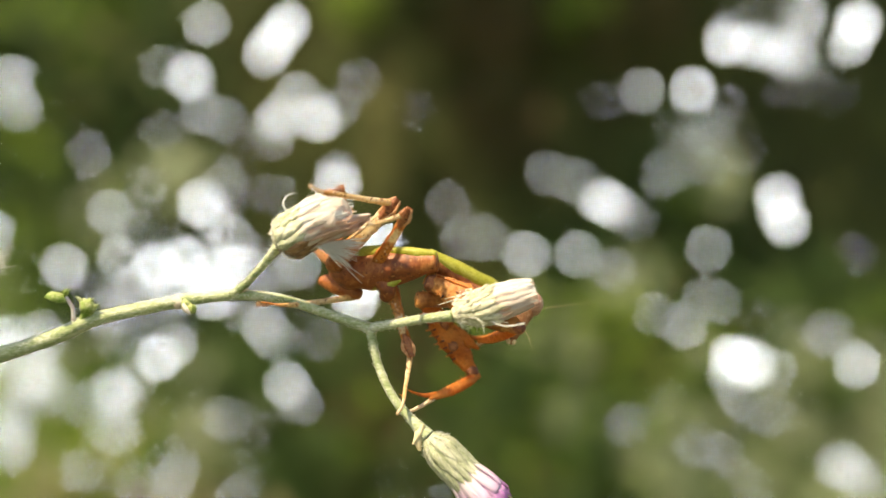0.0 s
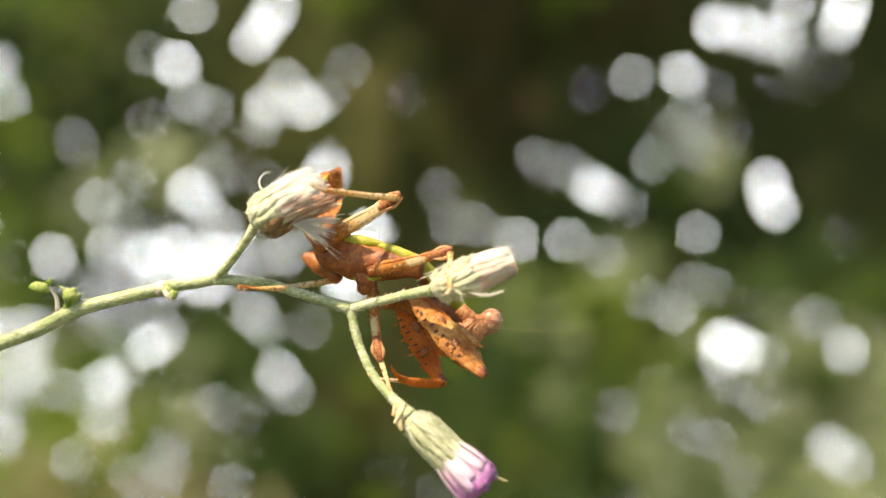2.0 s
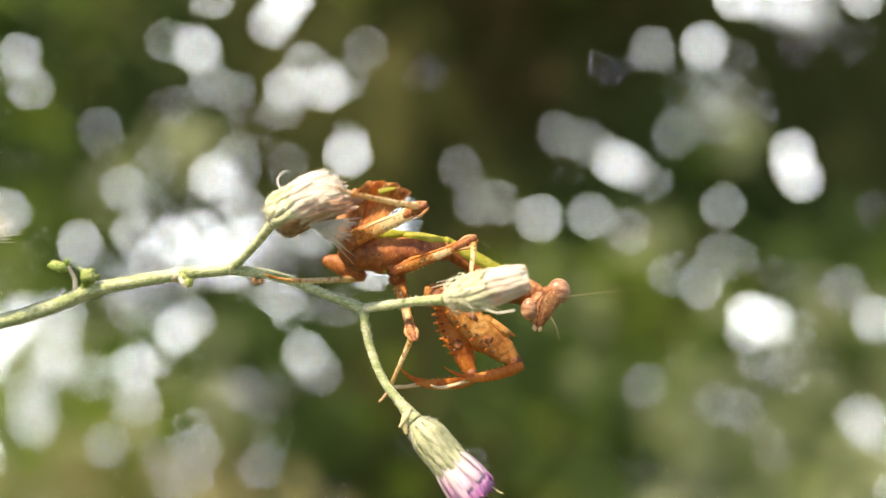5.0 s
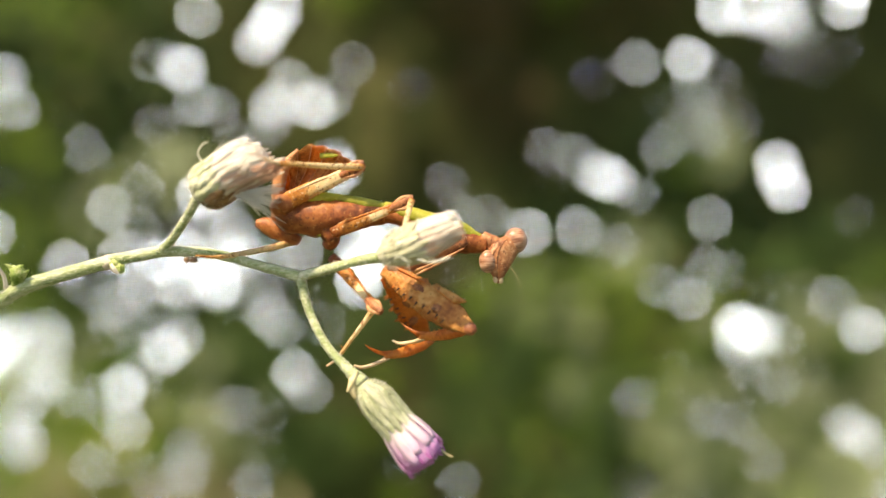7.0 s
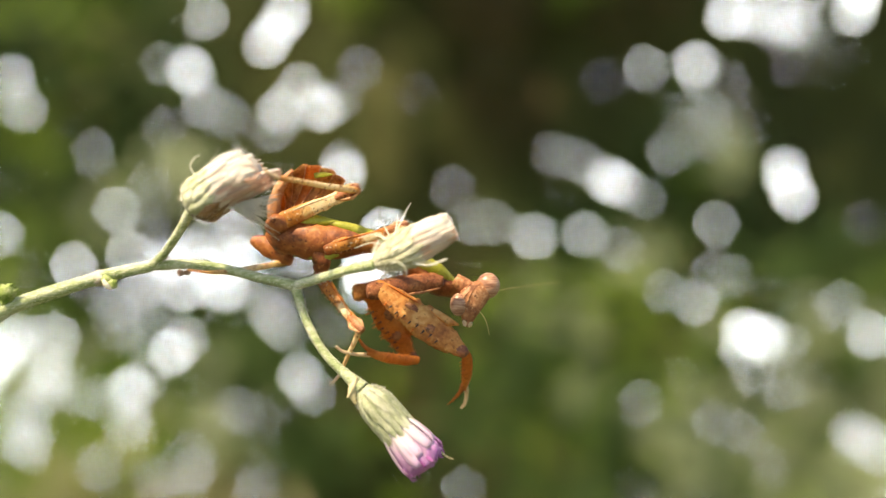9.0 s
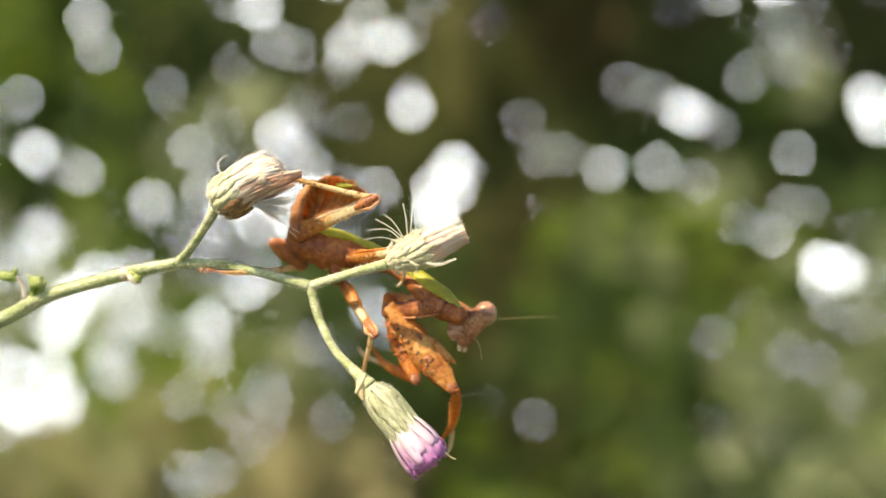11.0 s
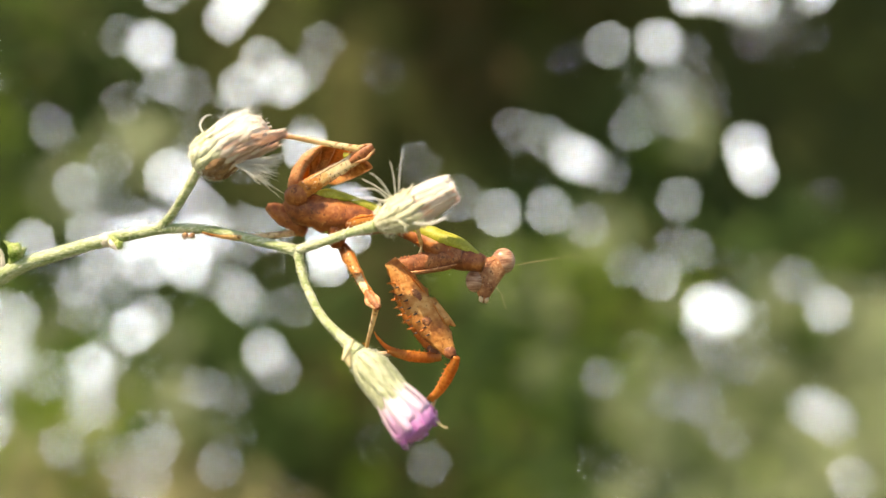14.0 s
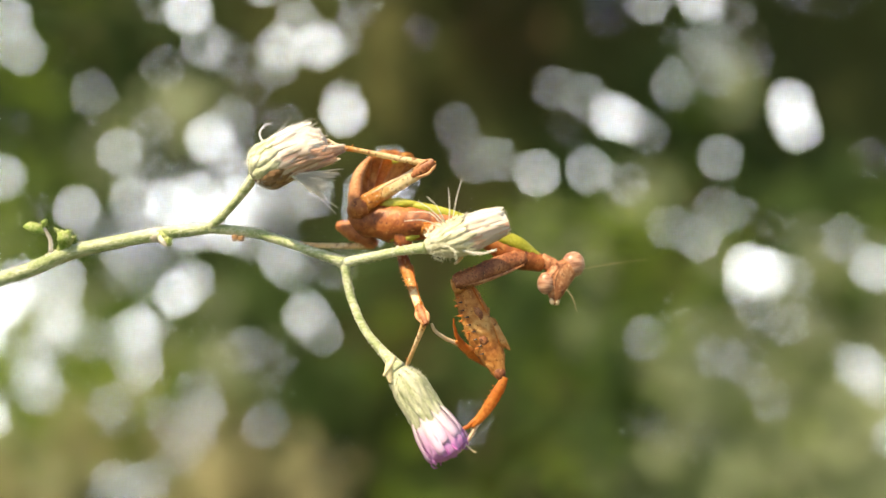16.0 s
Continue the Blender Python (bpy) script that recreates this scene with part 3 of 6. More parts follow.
CUP_ROUND = [(0.0, 0.30), (0.08, 0.50), (0.20, 0.82), (0.40, 1.0), (0.7, 1.0), (1.0, 0.96)]
CUP_TAPER = [(0.0, 0.32), (0.12, 0.48), (0.30, 0.72), (0.55, 0.92), (0.8, 1.0), (1.0, 0.98)]
CUP_LONG = [(0.0, 0.40), (0.08, 0.52), (0.18, 0.78), (0.34, 0.97), (0.6, 1.0), (1.0, 1.0)]


def flower_head(base, tip, cup_len, cup_r, seed, dry_side=False, label="", prof=CUP_ROUND, mat=BRACT, curl=3.0):
    """The green cup of overlapping bracts; the head lies along +x of its own space."""
    rnd = random.Random(seed)
    bm = tube(bmesh.new(), [(cup_len * a, 0, 0) for a, _ in prof], [cup_r * 0.92 * b for _, b in prof], 1.0, 18, 4, 0.05, seed)
    head = part("flower_head", bm, mat, weed, label)
    head.matrix_local = head_frame(base, tip)
    for row in range(6):
        count = 11 + row
        for k in range(count):
            a = math.tau * (k + 0.5 * (row % 2) + rnd.uniform(-0.2, 0.2)) / count
            x0, ln = cup_len * (0.01 + 0.11 * row), cup_len * (0.48 + 0.01 * row) * rnd.uniform(0.8, 1.15)
            out, sway = Vector((0, math.cos(a), math.sin(a))), rnd.uniform(-2.5, 2.5)
            side = Vector((0, -math.sin(a), math.cos(a)))
            def on(t, lift):
                f = min(1.0, (x0 + t * ln) / cup_len)
                return Vector((x0 + t * ln, 0, 0)) + out * (cup_r * float(np.interp(f, [p for p, _ in prof], [r for _, r in prof])) * 0.94 + lift) + side * sway * t
            w = cup_r * rnd.uniform(0.19, 0.25)
            bb = blade(bmesh.new(), [on(0, 0.2), on(0.45, 1.2), on(0.85, 2.0), on(1.12, 2.2 + rnd.uniform(-0.5, curl) * (rnd.random() < 0.4))], [w * 0.7, w, w * 0.7, w * 0.06], out, 1.6)
            dry = dry_side and math.sin(a) < -0.35 + rnd.uniform(-0.15, 0.15)
            part("bract", bb, BRACT_DRY if dry else mat, head)
    fuzz = hairs_on([(cup_len * 0.05, 0, 0), (cup_len * 0.3, 0, 0), (cup_len * 0.95, 0, 0)], [cup_r * 0.6, cup_r * 0.98, cup_r * 0.95], 420, seed, 6)
    tagged(part("cup_hairs", fuzz, HAIR, head), kind="stuff")
    return head


def silk(head, count, mouth, flow, mats, seed, name="floret", width=4.0, ragged=0.2, inner=0.0):
    """Withered florets that stream out of a cup's mouth: mouth is (x, radius), flow the stream's centre line and radius as (x, z, radius)."""
    rnd = random.Random(seed)
    for i in range(count):
        rr, a = inner + (1 - inner) * math.sqrt((i + 0.5) / count), i * 2.39996
        d = Vector((0, math.cos(a), math.sin(a)))
        reach = len(flow) - 1 if rnd.random() > ragged else len(flow) - 2
        pts = [Vector((mouth[0], 0, 0)) + d * mouth[1] * rr * 0.95]
        for fx, fz, fr in flow[:reach + 1]:
            jig = 0.014 * (fx - mouth[0])
            pts.append(Vector((fx, 0, fz)) + d * fr * rr + Vector((0, rnd.gauss(0, jig), rnd.gauss(0, jig))))
        pts[-1].x += rnd.uniform(-8, 8)
        w = width * rnd.uniform(0.6, 1.3)
        # white on the upper side, pinker below: sun and shade put into the colour
        choice = mats[min(len(mats) - 1, int((0.5 - 0.5 * math.sin(a) * rr + rnd.uniform(-0.22, 0.22)) * len(mats)) if rnd.random() < 0.8 else rnd.randrange(len(mats)))]
        part(name, blade(bmesh.new(), pts, [w * 0.6, w, w * 0.9, w * 0.35], d + Vector((0, 0.01, 0.02)), 0.45), choice, head)


def florets(head, count, x0, length, r0, r1, mats, seed, name="floret", width=3.2, droop=0.0, short=0.12):
    """Strap-shaped florets packed in the cup's mouth."""
    rnd = random.Random(seed)
    for i in range(count):
        rr, a = math.sqrt((i + 0.5) / count), i * 2.39996
        d = Vector((0, math.cos(a), math.sin(a)))
        ln = length * rnd.uniform(0.82, 1.08) * (1 - short * rr)
        p0, p1 = Vector((x0, 0, 0)) + d * r0 * rr, Vector((x0 + ln * 0.5, 0, 0)) + d * (r0 * 0.5 + r1 * 0.55) * rr
        p2 = Vector((x0 + ln, 0, -droop * rnd.uniform(0.3, 1.2))) + d * r1 * rr + Vector((0, rnd.uniform(-3, 3), rnd.uniform(-3, 3)))
        p3 = p2 + Vector((length * 0.07, 0, 0)) - d * r1 * rr * 0.22
        w = width * rnd.uniform(0.8, 1.3)
        bb = blade(bmesh.new(), [p0, p1, p2, p3], [w * 0.6, w, w * 1.1, w * 0.9, w * 0.4], d + Vector((0, 0.01, 0.02)), 0.7)
        part(name, bb, mats[rnd.randrange(len(mats))], head)


def bristles(head, count, x0, length, r0, r1, mat, seed, bend=8, thick=0.9):
    """Fine pappus bristles, joined: nobody could count them."""
    rnd = random.Random(seed)
    bm = bmesh.new()
    for _ in range(count):
        a, rr = rnd.uniform(0, math.tau), math.sqrt(rnd.random())
        d = Vector((0, math.cos(a), math.sin(a)))
        ln = length * rnd.uniform(0.6, 1.1)
        j = Vector((rnd.gauss(0, 1), rnd.gauss(0, 1), rnd.gauss(0, 1))) * bend
        pts = [Vector((x0, 0, 0)) + d * r0 * rr, Vector((x0 + ln * 0.5, 0, 0)) + d * (r0 + r1) * 0.5 * rr + j * 0.3, Vector((x0 + ln, 0, 0)) + d * r1 * rr + j]
        tube(bm, pts, [thick, thick * 0.8, thick * 0.3], 1, 3, 2)
    return tagged(part("bristles", bm, mat, head), kind="stuff")


weed = tagged(new("flowering_weed"), "slender hairy green weed with a purple flower and withered heads", "plant")
weed.location = (0, 0, 1.1)
FORK, SPLIT = (0, 0, 0), (-246, 30, 61)
CUP_L, CUP_R, CUP_P = (-152, -38, 150), (146, -56, 26), (99, -56, -182)
LEFT_STEM = [(-9000, 300, -22000), (-7600, 300, -12000), (-4200, 200, -3000), (-1800, 90, -430), (-1100, 60, -170), (-612, 45, -26), (-500, 40, 18), (-340, 34, 50), SPLIT]
main_stem = stem("main_stem", LEFT_STEM, [40, 34, 26, 19, 16, 14, 13, 11.5, 10], 1)
stem("branch", [SPLIT, (-218, 12, 82), (-184, -14, 114), CUP_L], [8.5, 7, 7.2, 9], 2)
stem("branch", [SPLIT, (-160, 22, 52), (-60, 8, 20), FORK], [9.2, 8.5, 8.5, 9.5], 3)
stem("branch", [FORK, (50, -18, 10), (100, -38, 20), CUP_R], [8.5, 7.8, 7.8, 10], 4)
stem("branch", [FORK, (12, -8, -58), (38, -28, -115), (70, -45, -152), CUP_P], [8.5, 7.2, 7.0, 8.2, 13], 5)



def tuft(head, profile, mat, seed, name="tuft", label=""):
    """The packed inner mass of a head: a fluted plug along +x, profile as (x, z, radius)."""
    bm = tube(bmesh.new(), [(x, 0, z) for x, z, _ in profile], [r for _, _, r in profile], 1.0, 56, 6, 0.0, seed)
    for k, v in enumerate(bm.verts):
        c = Vector((0, v.co.y, v.co.z)) / U
        v.co += Vector((0, c.y, c.z)) * U * (0.05 * math.sin(math.atan2(c.z, c.y) * 17 + seed) + 0.10 * noise.noise(v.co / U * 0.05) + 0.04 * noise.noise((math.atan2(c.z, c.y) * 9, seed, 0)))
    return part(name, bm, mat, head, label)


purple_head = flower_head(CUP_P, (206, -66, -340), 94, 31, 11, label="pale green cup with a tuft of purple florets", prof=CUP_LONG, curl=2.0)
tuft(purple_head, [(74, 0, 27), (100, 0, 30), (126, 0, 35), (150, 0, 39), (164, 0, 35), (173, 0, 17)], PURPLE, 1)
florets(purple_head, 64, 78, 84, 28, 43, [PINK, PINK, PURPLE], 21, width=8.0)
florets(purple_head, 48, 108, 62, 24, 34, [PURPLE, PURPLE, PINK], 22, width=6.5)
# the frayed lobes of the outer florets, curled back at the tip
rnd = random.Random(77)
for k in range(30):
    a = k * 2.39996
    d, x0, rr = Vector((0, math.cos(a), math.sin(a))), rnd.uniform(150, 164), rnd.uniform(20, 37)
    part("floret_lobe", blade(bmesh.new(), [Vector((x0, 0, 0)) + d * rr, Vector((x0 + 8, 0, 0)) + d * (rr + 2), Vector((x0 + 14, rnd.uniform(-4, 4), rnd.uniform(-4, 4))) + d * (rr + rnd.uniform(-4, 3))], [2.2, 2.6, 0.6], d, 1.3), (PURPLE, DEEP, PINK, DEEP)[k % 4], purple_head)
part("dry_thread", tube(bmesh.new(), [(168, 0, 30), (182, 0, 33), (190, -2, 38)], [1.6, 1.3, 1.0], 1, 5, 4, 0.4, 3), BAND_DRY, purple_head, "dry thread at the flower's rim")

right_head = flower_head(CUP_R, (296, -66, 72), 76, 33, 12, label="withered cream flower head with a few loose bristles", prof=CUP_TAPER, mat=BRACT_PALE, curl=6.0)
tuft(right_head, [(60, 0, 28), (78, 1, 30), (100, 2, 30), (122, 2, 28), (136, 2, 24), (143, 2, 12)], CREAM, 2)
silk(right_head, 96, (62, 27), [(84, 1, 30), (108, 2, 29), (140, 2, 25)], [WHITE, WHITE, CREAM, SILK, SILK], 23, width=4.8, ragged=0.12, inner=0.6)
bristles(right_head, 200, 62, 80, 27, 24, WHITE, 24, 2, 0.4)

left_head = flower_head((-154, -38, 150), (-24, -56, 228), 62, 41, 13, dry_side=True, label="withered cream flower head shedding its silky bristles")
LEFT_FLOW = [(70, -2, 41), (102, -9, 39), (138, -22, 34)]
tuft(left_head, [(44, 0, 37), (66, -1, 40), (92, -6, 39), (114, -12, 36), (130, -18, 29), (138, -21, 13)], CREAM, 3)
silk(left_head, 130, (48, 38), LEFT_FLOW, [WHITE, WHITE, CREAM, SILK, SILK, SILK], 25, width=4.2, ragged=0.3, inner=0.55)
silk(left_head, 36, (52, 24), [(90, -14, 26), (126, -30, 15), (160, -42, 5)], [CREAM, SILK, SILK], 31, width=4.5, ragged=0.35)
# extra white layer along the top imitates the sun's glare
silk(left_head, 44, (50, 34), [(74, 6, 36), (104, 8, 30), (132, 4, 26)], [WHITE], 33, name="glare_floret", width=5.5, ragged=0.2, inner=0.7)
bristles(left_head, 260, 50, 84, 39, 38, WHITE, 26, 5, 0.5)

# the loose bristles that stand off the withered heads
bm = bmesh.new()
for pts in ([(-5, 0, -4), (-20, -4, 24), (-53, -6, 36)], [(0, 0, -2), (-5, -10, 32), (-15, -14, 50)], [(7, 0, 0), (17, -4, 28), (23, -6, 54)], [(-9, 10, -4), (-35, 2, 16), (-65, 2, 24)], [(13, -4, 0), (33, -8, 36), (51, -10, 62)], [(-1, 14, -2), (-15, 8, 26), (-33, 6, 50)]):
    tube(bm, pts, [1.1, 0.9, 0.5], 1, 5, 3)
bristle_fan = part("loose_bristles", bm, HAIR, right_head)
bm = bmesh.new()
for pts in ([(40, -30, -14), (46, -36, -22), (44, -38, -38)], [(28, -28, -8), (38, -36, -10), (50, -37, -22)]):
    tube(bm, pts, [1.1, 1.0, 0.6], 1, 5, 3)
part("loose_bristles", bm, HAIR, right_head)
# the silky fan that hangs out of the left head
bm = bmesh.new()
rnd = random.Random(5)
for k in range(150):
    u = rnd.random()
    e = Vector((84 + 52 * u, rnd.gauss(0, 14), -98 + 30 * u)) * rnd.uniform(0.80, 1.05)
    tube(bm, [(54, rnd.uniform(-18, 18), rnd.uniform(-34, -18)), Vector((66 + 14 * u, rnd.gauss(0, 8), -48 + 6 * u)), e], [0.9, 0.8, 0.3], 1, 3, 3)
for e in ((92, -6, -132), (98, 6, -124)):
    tube(bm, [(58, 0, -30), (74, -2, -66), e], [0.8, 0.7, 0.4], 1, 3, 3)
part("bristle_tuft", bm, WHITE, left_head)
bm = tube(bmesh.new(), [(46, -6, 38), (50, -6, 56), (66, -6, 62), (76, -6, 58)], [1.8, 1.5, 1.2, 0.6], 1, 5, 4)
part("loose_bristles", bm, HAIR, left_head)
bm = blade(bmesh.new(), [(58, -18, -24), (84, -28, -38), (114, -32, -40)], [6, 8, 5, 2], (0, -0.4, -1), 2)
part("loose_floret", bm, WHITE, right_head)

# a further seed head on the left stem, a side bud and the scars on the nodes
stem("branch", [(-800, 50, -84), (-800, 20, 0), (-752, 10, 92)], [10, 8, 8], 6)
side_head = flower_head((-752, 10, 92), (-690, 5, 140), 60, 30, 14, label="white seed head")
bristles(side_head, 260, 40, 70, 24, 52, WHITE, 27, 6)
bud = part("side_bud", ball(tube(bmesh.new(), [(-518, 38, 20), (-510, 32, 32), (-506, 28, 42)], [7, 8, 9], 1, 10, 4, 0.3, 3), (-505, 26, 44), (15, 13, 14), 4, 0.35), BUD, weed, "small pale green leaf bud")
for k, (px, py, pz, lx) in enumerate(((-500, 24, 50, 10), (-514, 22, 54, -8), (-494, 26, 40, 12))):
    part("bud_scale", blade(bmesh.new(), [(px - lx * 0.8, py + 4, pz - 14), (px, py, pz), (px + lx, py - 2, pz + 8)], [5, 7, 4, 1], (0.1 * lx, -1, 0.3), 2.5), BUD, bud)
part("stalk", tube(bmesh.new(), [(-534, 36, 18), (-533, 32, 40), (-540, 28, 56), (-546, 26, 68)], [4.5, 3.5, 3, 2.4], 1, 8, 5, 0.3, 2), CREAM, bud, "dry tan stalk")
part("bud_leaf", blade(bmesh.new(), [(-542, 28, 54), (-552, 22, 60), (-566, 18, 64), (-576, 18, 62)], [3, 10, 9, 2], (0.1, -1, 0.5), 3), BUD, bud)
part("bud_leaf", blade(bmesh.new(), [(-544, 26, 62), (-540, 20, 70), (-534, 18, 76)], [2, 6, 2], (0.2, -1, 0.2), 3), BUD, bud)
part("node_collar", tube(bmesh.new(), [(-352, 34, 47), (-344, 34, 49), (-334, 33, 50)], [11.8, 13.2, 12.4], 1.0, 14, 4, 0.25, 4), CREAM, weed, "pale dry collar on the stem")
node_bud = part("node_bud", ball(ball(bmesh.new(), (-328, 22, 44), (9, 8, 9), 3, 0.5), (-318, 18, 36), (9, 8, 8), 5, 0.6), BUD, weed, "small pale bud at the node")
part("bud_scale", blade(bmesh.new(), [(-332, 14, 46), (-326, 8, 38), (-318, 9, 28)], [4, 6, 2], (-0.3, -1, -0.2), 2), CREAM, node_bud)
part("node_scar", ball(ball(bmesh.new(), (-198, 18, 43), (5, 5, 6), 3, 0.5), (-186, 18, 42), (6, 5, 5), 5, 0.5), BRACT_DRY, weed, "dry bud scars under the stem")
part("dry_stipule", blade(blade(bmesh.new(), [(84, -58, -166), (82, -64, -186), (86, -64, -204)], [5, 7, 3], (0, -1, 0), 2), [(92, -60, -160), (84, -66, -176), (74, -66, -192)], [4, 5, 2], (0, -1, 0), 2), BAND_DRY, weed, "dry stipule on the stem")


# ---- the mantis ----
mantis = tagged(new("praying_mantis"), "small orange-brown mantis nymph with lime-green back clinging to the weed", "mantis")


def limb(name, points, radii, mat, flat=1.0, seed=0, label="", parent=None, rough=0.14, sides=14):
    return part(name, tube(bmesh.new(), points, radii, flat, sides, 6, rough, seed), mat, parent or mantis, label)


def spines(limb_part, places, length, mat, lean=0.25, thick=2.2, name="spine"):
    """Short thorns on the underside of a limb: places are (x, y, z) in U."""
    for x, y, z in places:
        bm = tube(bmesh.new(), [(x, y, z), (x - lean * length * 0.4, y, z - length * 0.5), (x - lean * length, y, z - length)], [thick, thick * 0.7, 0.4], 1, 5, 2)
        part(name, bm, mat, limb_part)


# body: thorax, wing pads, folded far hind leg
thorax = limb("thorax", [(-6, 0, -8), (20, 0, -14), (70, 0, -16), (120, 0, -10), (165, 0, -4), (192, 0, -2)], [14, 30, 35, 30, 21, 17], BODY, 0.85, 1, "rough brown thorax")
limb("wing_pad", [(34, -8, 10), (62, -10, 18), (92, -10, 21), (120, -9, 25)], [3, 10, 9, 1.5], LIME, 0.8, 2, "lime-green wing pad", rough=0.1)
limb("wing_pad", [(100, -9, 20), (128, -9, 18), (162, -7, 14), (192, -4, 11)], [2, 9, 9.5, 6], LIME, 0.8, 5, "lime-green wing pad", rough=0.1)
limb("belly_stripe", [(70, -8, -46), (105, -10, -40), (128, -10, -32)], [3, 8, 3], LIME, 1.0, 3, "yellow-green belly edge", rough=0.1)
limb("hind_femur_far", [(-40, 24, -32), (-26, 25, -34), (-4, 26, -40), (24, 26, -52), (40, 26, -60)], [7, 14, 18, 14, 8], BODY, 0.7, 4)
limb("hip", [(0, -16, -6), (14, -26, 2), (30, -24, 8)], [14, 20, 14], BODY, 0.8, 5)
limb("hip", [(90, -8, -30), (100, -6, -52), (92, 0, -66)], [17, 16, 10], BODY, 0.8, 6)

# abdomen, curled up over the back: ribbed, with jagged side lobes
def plate(bm, foot0, foot1, rim0, rim1, hollow, thick, jag, seed):
    """One curved plate of the abdomen between two edges that run from the foot to the rim."""
    n = 6
    front, back = [], []
    for i in range(n + 1):
        v = i / n
        y = hollow * 4 * v * (1 - v) - 6 * v
        a, b = Vector(foot0).lerp(Vector(rim0), v), Vector(foot1).lerp(Vector(rim1), v)
        for rows, dy, sgn in ((front, 0, -1), (back, thick, 1)):
            row = []
            for k in range(4):
                u = k / 3
                p = a.lerp(b, u)
                p = p + (p - Vector(foot0)).normalized() * (jag * v ** 6 * (1 - abs(2 * u - 1.35)))
                bulge = 0.5 * (1 - (2 * u - 1) ** 2) * min(1, 3 * v)
                row.append(bm.verts.new(Vector((p.x, y + dy - (bulge if sgn < 0 else 0) + 1.5 * noise.noise((p.x * 0.1, p.z * 0.1, seed)), p.z)) * U))
            rows.append(row)
    for rows, flip in ((front, False), (back, True)):
        for p, q in zip(rows, rows[1:]):
            for k in range(3):
                f = (p[k], p[k + 1], q[k + 1], q[k])
                bm.faces.new(f[::-1] if flip else f)
    edge_f = [r[0] for r in front] + front[-1][1:] + [r[3] for r in front[-2::-1]] + front[0][2:0:-1]
    edge_b = [r[0] for r in back] + back[-1][1:] + [r[3] for r in back[-2::-1]] + back[0][2:0:-1]
    for k in range(len(edge_f)):
        j = (k + 1) % len(edge_f)
        bm.faces.new((edge_f[j], edge_f[k], edge_b[k], edge_b[j]))
    bmesh.ops.recalc_face_normals(bm, faces=bm.faces)
    return bm


RIM = [(2, 15), (13, 34), (38, 47), (70, 54), (97, 46), (115, 26), (126, 2), (132, -20)]
FOOT = [(-16, -4), (-10, -2), (0, 0), (8, 2), (18, 2), (30, -2), (44, -8), (58, -16)]
abdomen = limb("abdomen", [(-22, 6, -8), (-12, 4, 12), (8, 2, 34), (38, 2, 50), (70, 4, 56)], [9, 13, 12, 9, 4], TAN, 0.9, 7, "curled fan-shaped orange-brown abdomen with ribbed plates", rough=0.25, sides=14)
for k in range(7):
    (fx0, fz0), (fx1, fz1), (rx0, rz0), (rx1, rz1) = FOOT[k], FOOT[k + 1], RIM[k], RIM[k + 1]
    part("plate", plate(bmesh.new(), (fx0, 0, fz0), (fx1, 0, fz1), (rx0, 0, rz0), (rx1, 0, rz1), 26, 5, 3 + 3 * (k % 2), 0), ORANGE if k % 3 == 1 else BROWN, abdomen)
    part("rib", tube(bmesh.new(), [(fx1, 2, fz1), ((fx1 + rx1) / 2, 18, (fz1 + rz1) / 2), (rx1, -7, rz1)], [0.8, 0.6, 1.0], 0.8, 6, 4, 0.3, k), TAN, abdomen)
limb("tail_fin", [(94, 4, 24), (104, 1, 18), (114, -2, 10), (122, -4, 4)], [5, 5, 3.5, 1], LIME, 0.4, 8, "yellow tail tip", abdomen)

# long prothorax with its green back, and the head
pronotum = limb("pronotum", [(-8, 0, -2), (40, 0, -3), (90, 0, -8), (130, 0, -12), (165, 0, -6), (182, 0, -4)], [15, 14, 18, 22, 18, 14], BODY, 0.9, 9, "brown prothorax")
limb("back_shield", [(-10, 0, 8), (40, 0, 9), (90, 0, 8), (125, 0, 9), (150, 0, 6), (172, 0, 3)], [11, 14, 15, 15, 11, 6], LIME, 1.1, 10, "lime-green back", pronotum, 0.12)
bm = bmesh.new()
for centre, size in (((18, 6, 17), (19, 15, 18)), ((-18, -8, -7), (13, 12, 16)), ((-2, -2, 10), (19, 15, 17)), ((-5, -6, -26), (14, 11, 12)), ((-9, -6, -45), (6, 5, 6))):
    ball(bm, centre, size, rings=10, sides=14)
hull = bmesh.ops.convex_hull(bm, input=bm.verts)
bmesh.ops.delete(bm, geom=[v for v in hull["geom_interior"] if v.is_valid and isinstance(v, bmesh.types.BMVert)], context="VERTS")
bmesh.ops.recalc_face_normals(bm, faces=bm.faces)
head = part("head", bm, FACE, mantis, "triangular pinkish-brown head")
part("face_ridge", tube(bmesh.new(), [(2, -15, 20), (-8, -19, 2), (-11, -18, -20), (-11, -13, -42)], [0.8, 1.3, 1.2, 0.7], 0.6, 6, 4, 0.2, 8), FACE, head)
part("brow", tube(bmesh.new(), [(10, -10, 26), (-8, -16, 12), (-18, -20, 0)], [1.0, 1.4, 0.9], 0.6, 6, 4, 0.2, 9), FACE, head)
part("neck", tube(bmesh.new(), [(-34, 4, 32), (-18, 3, 22), (-2, 2, 12)], [12, 14, 14], 0.9, 12, 5, 0.12, 8), FACE, head)
part("eye", ball(bmesh.new(), (26, 8, 23), (21, 18, 23), 1, 0.02, rings=16, sides=24), EYE, head, "bulging banded eye")
part("eye", ball(bmesh.new(), (-26, -12, -12), (15, 14, 20), 2, 0.02, rings=16, sides=24), EYE, head, "bulging banded eye")
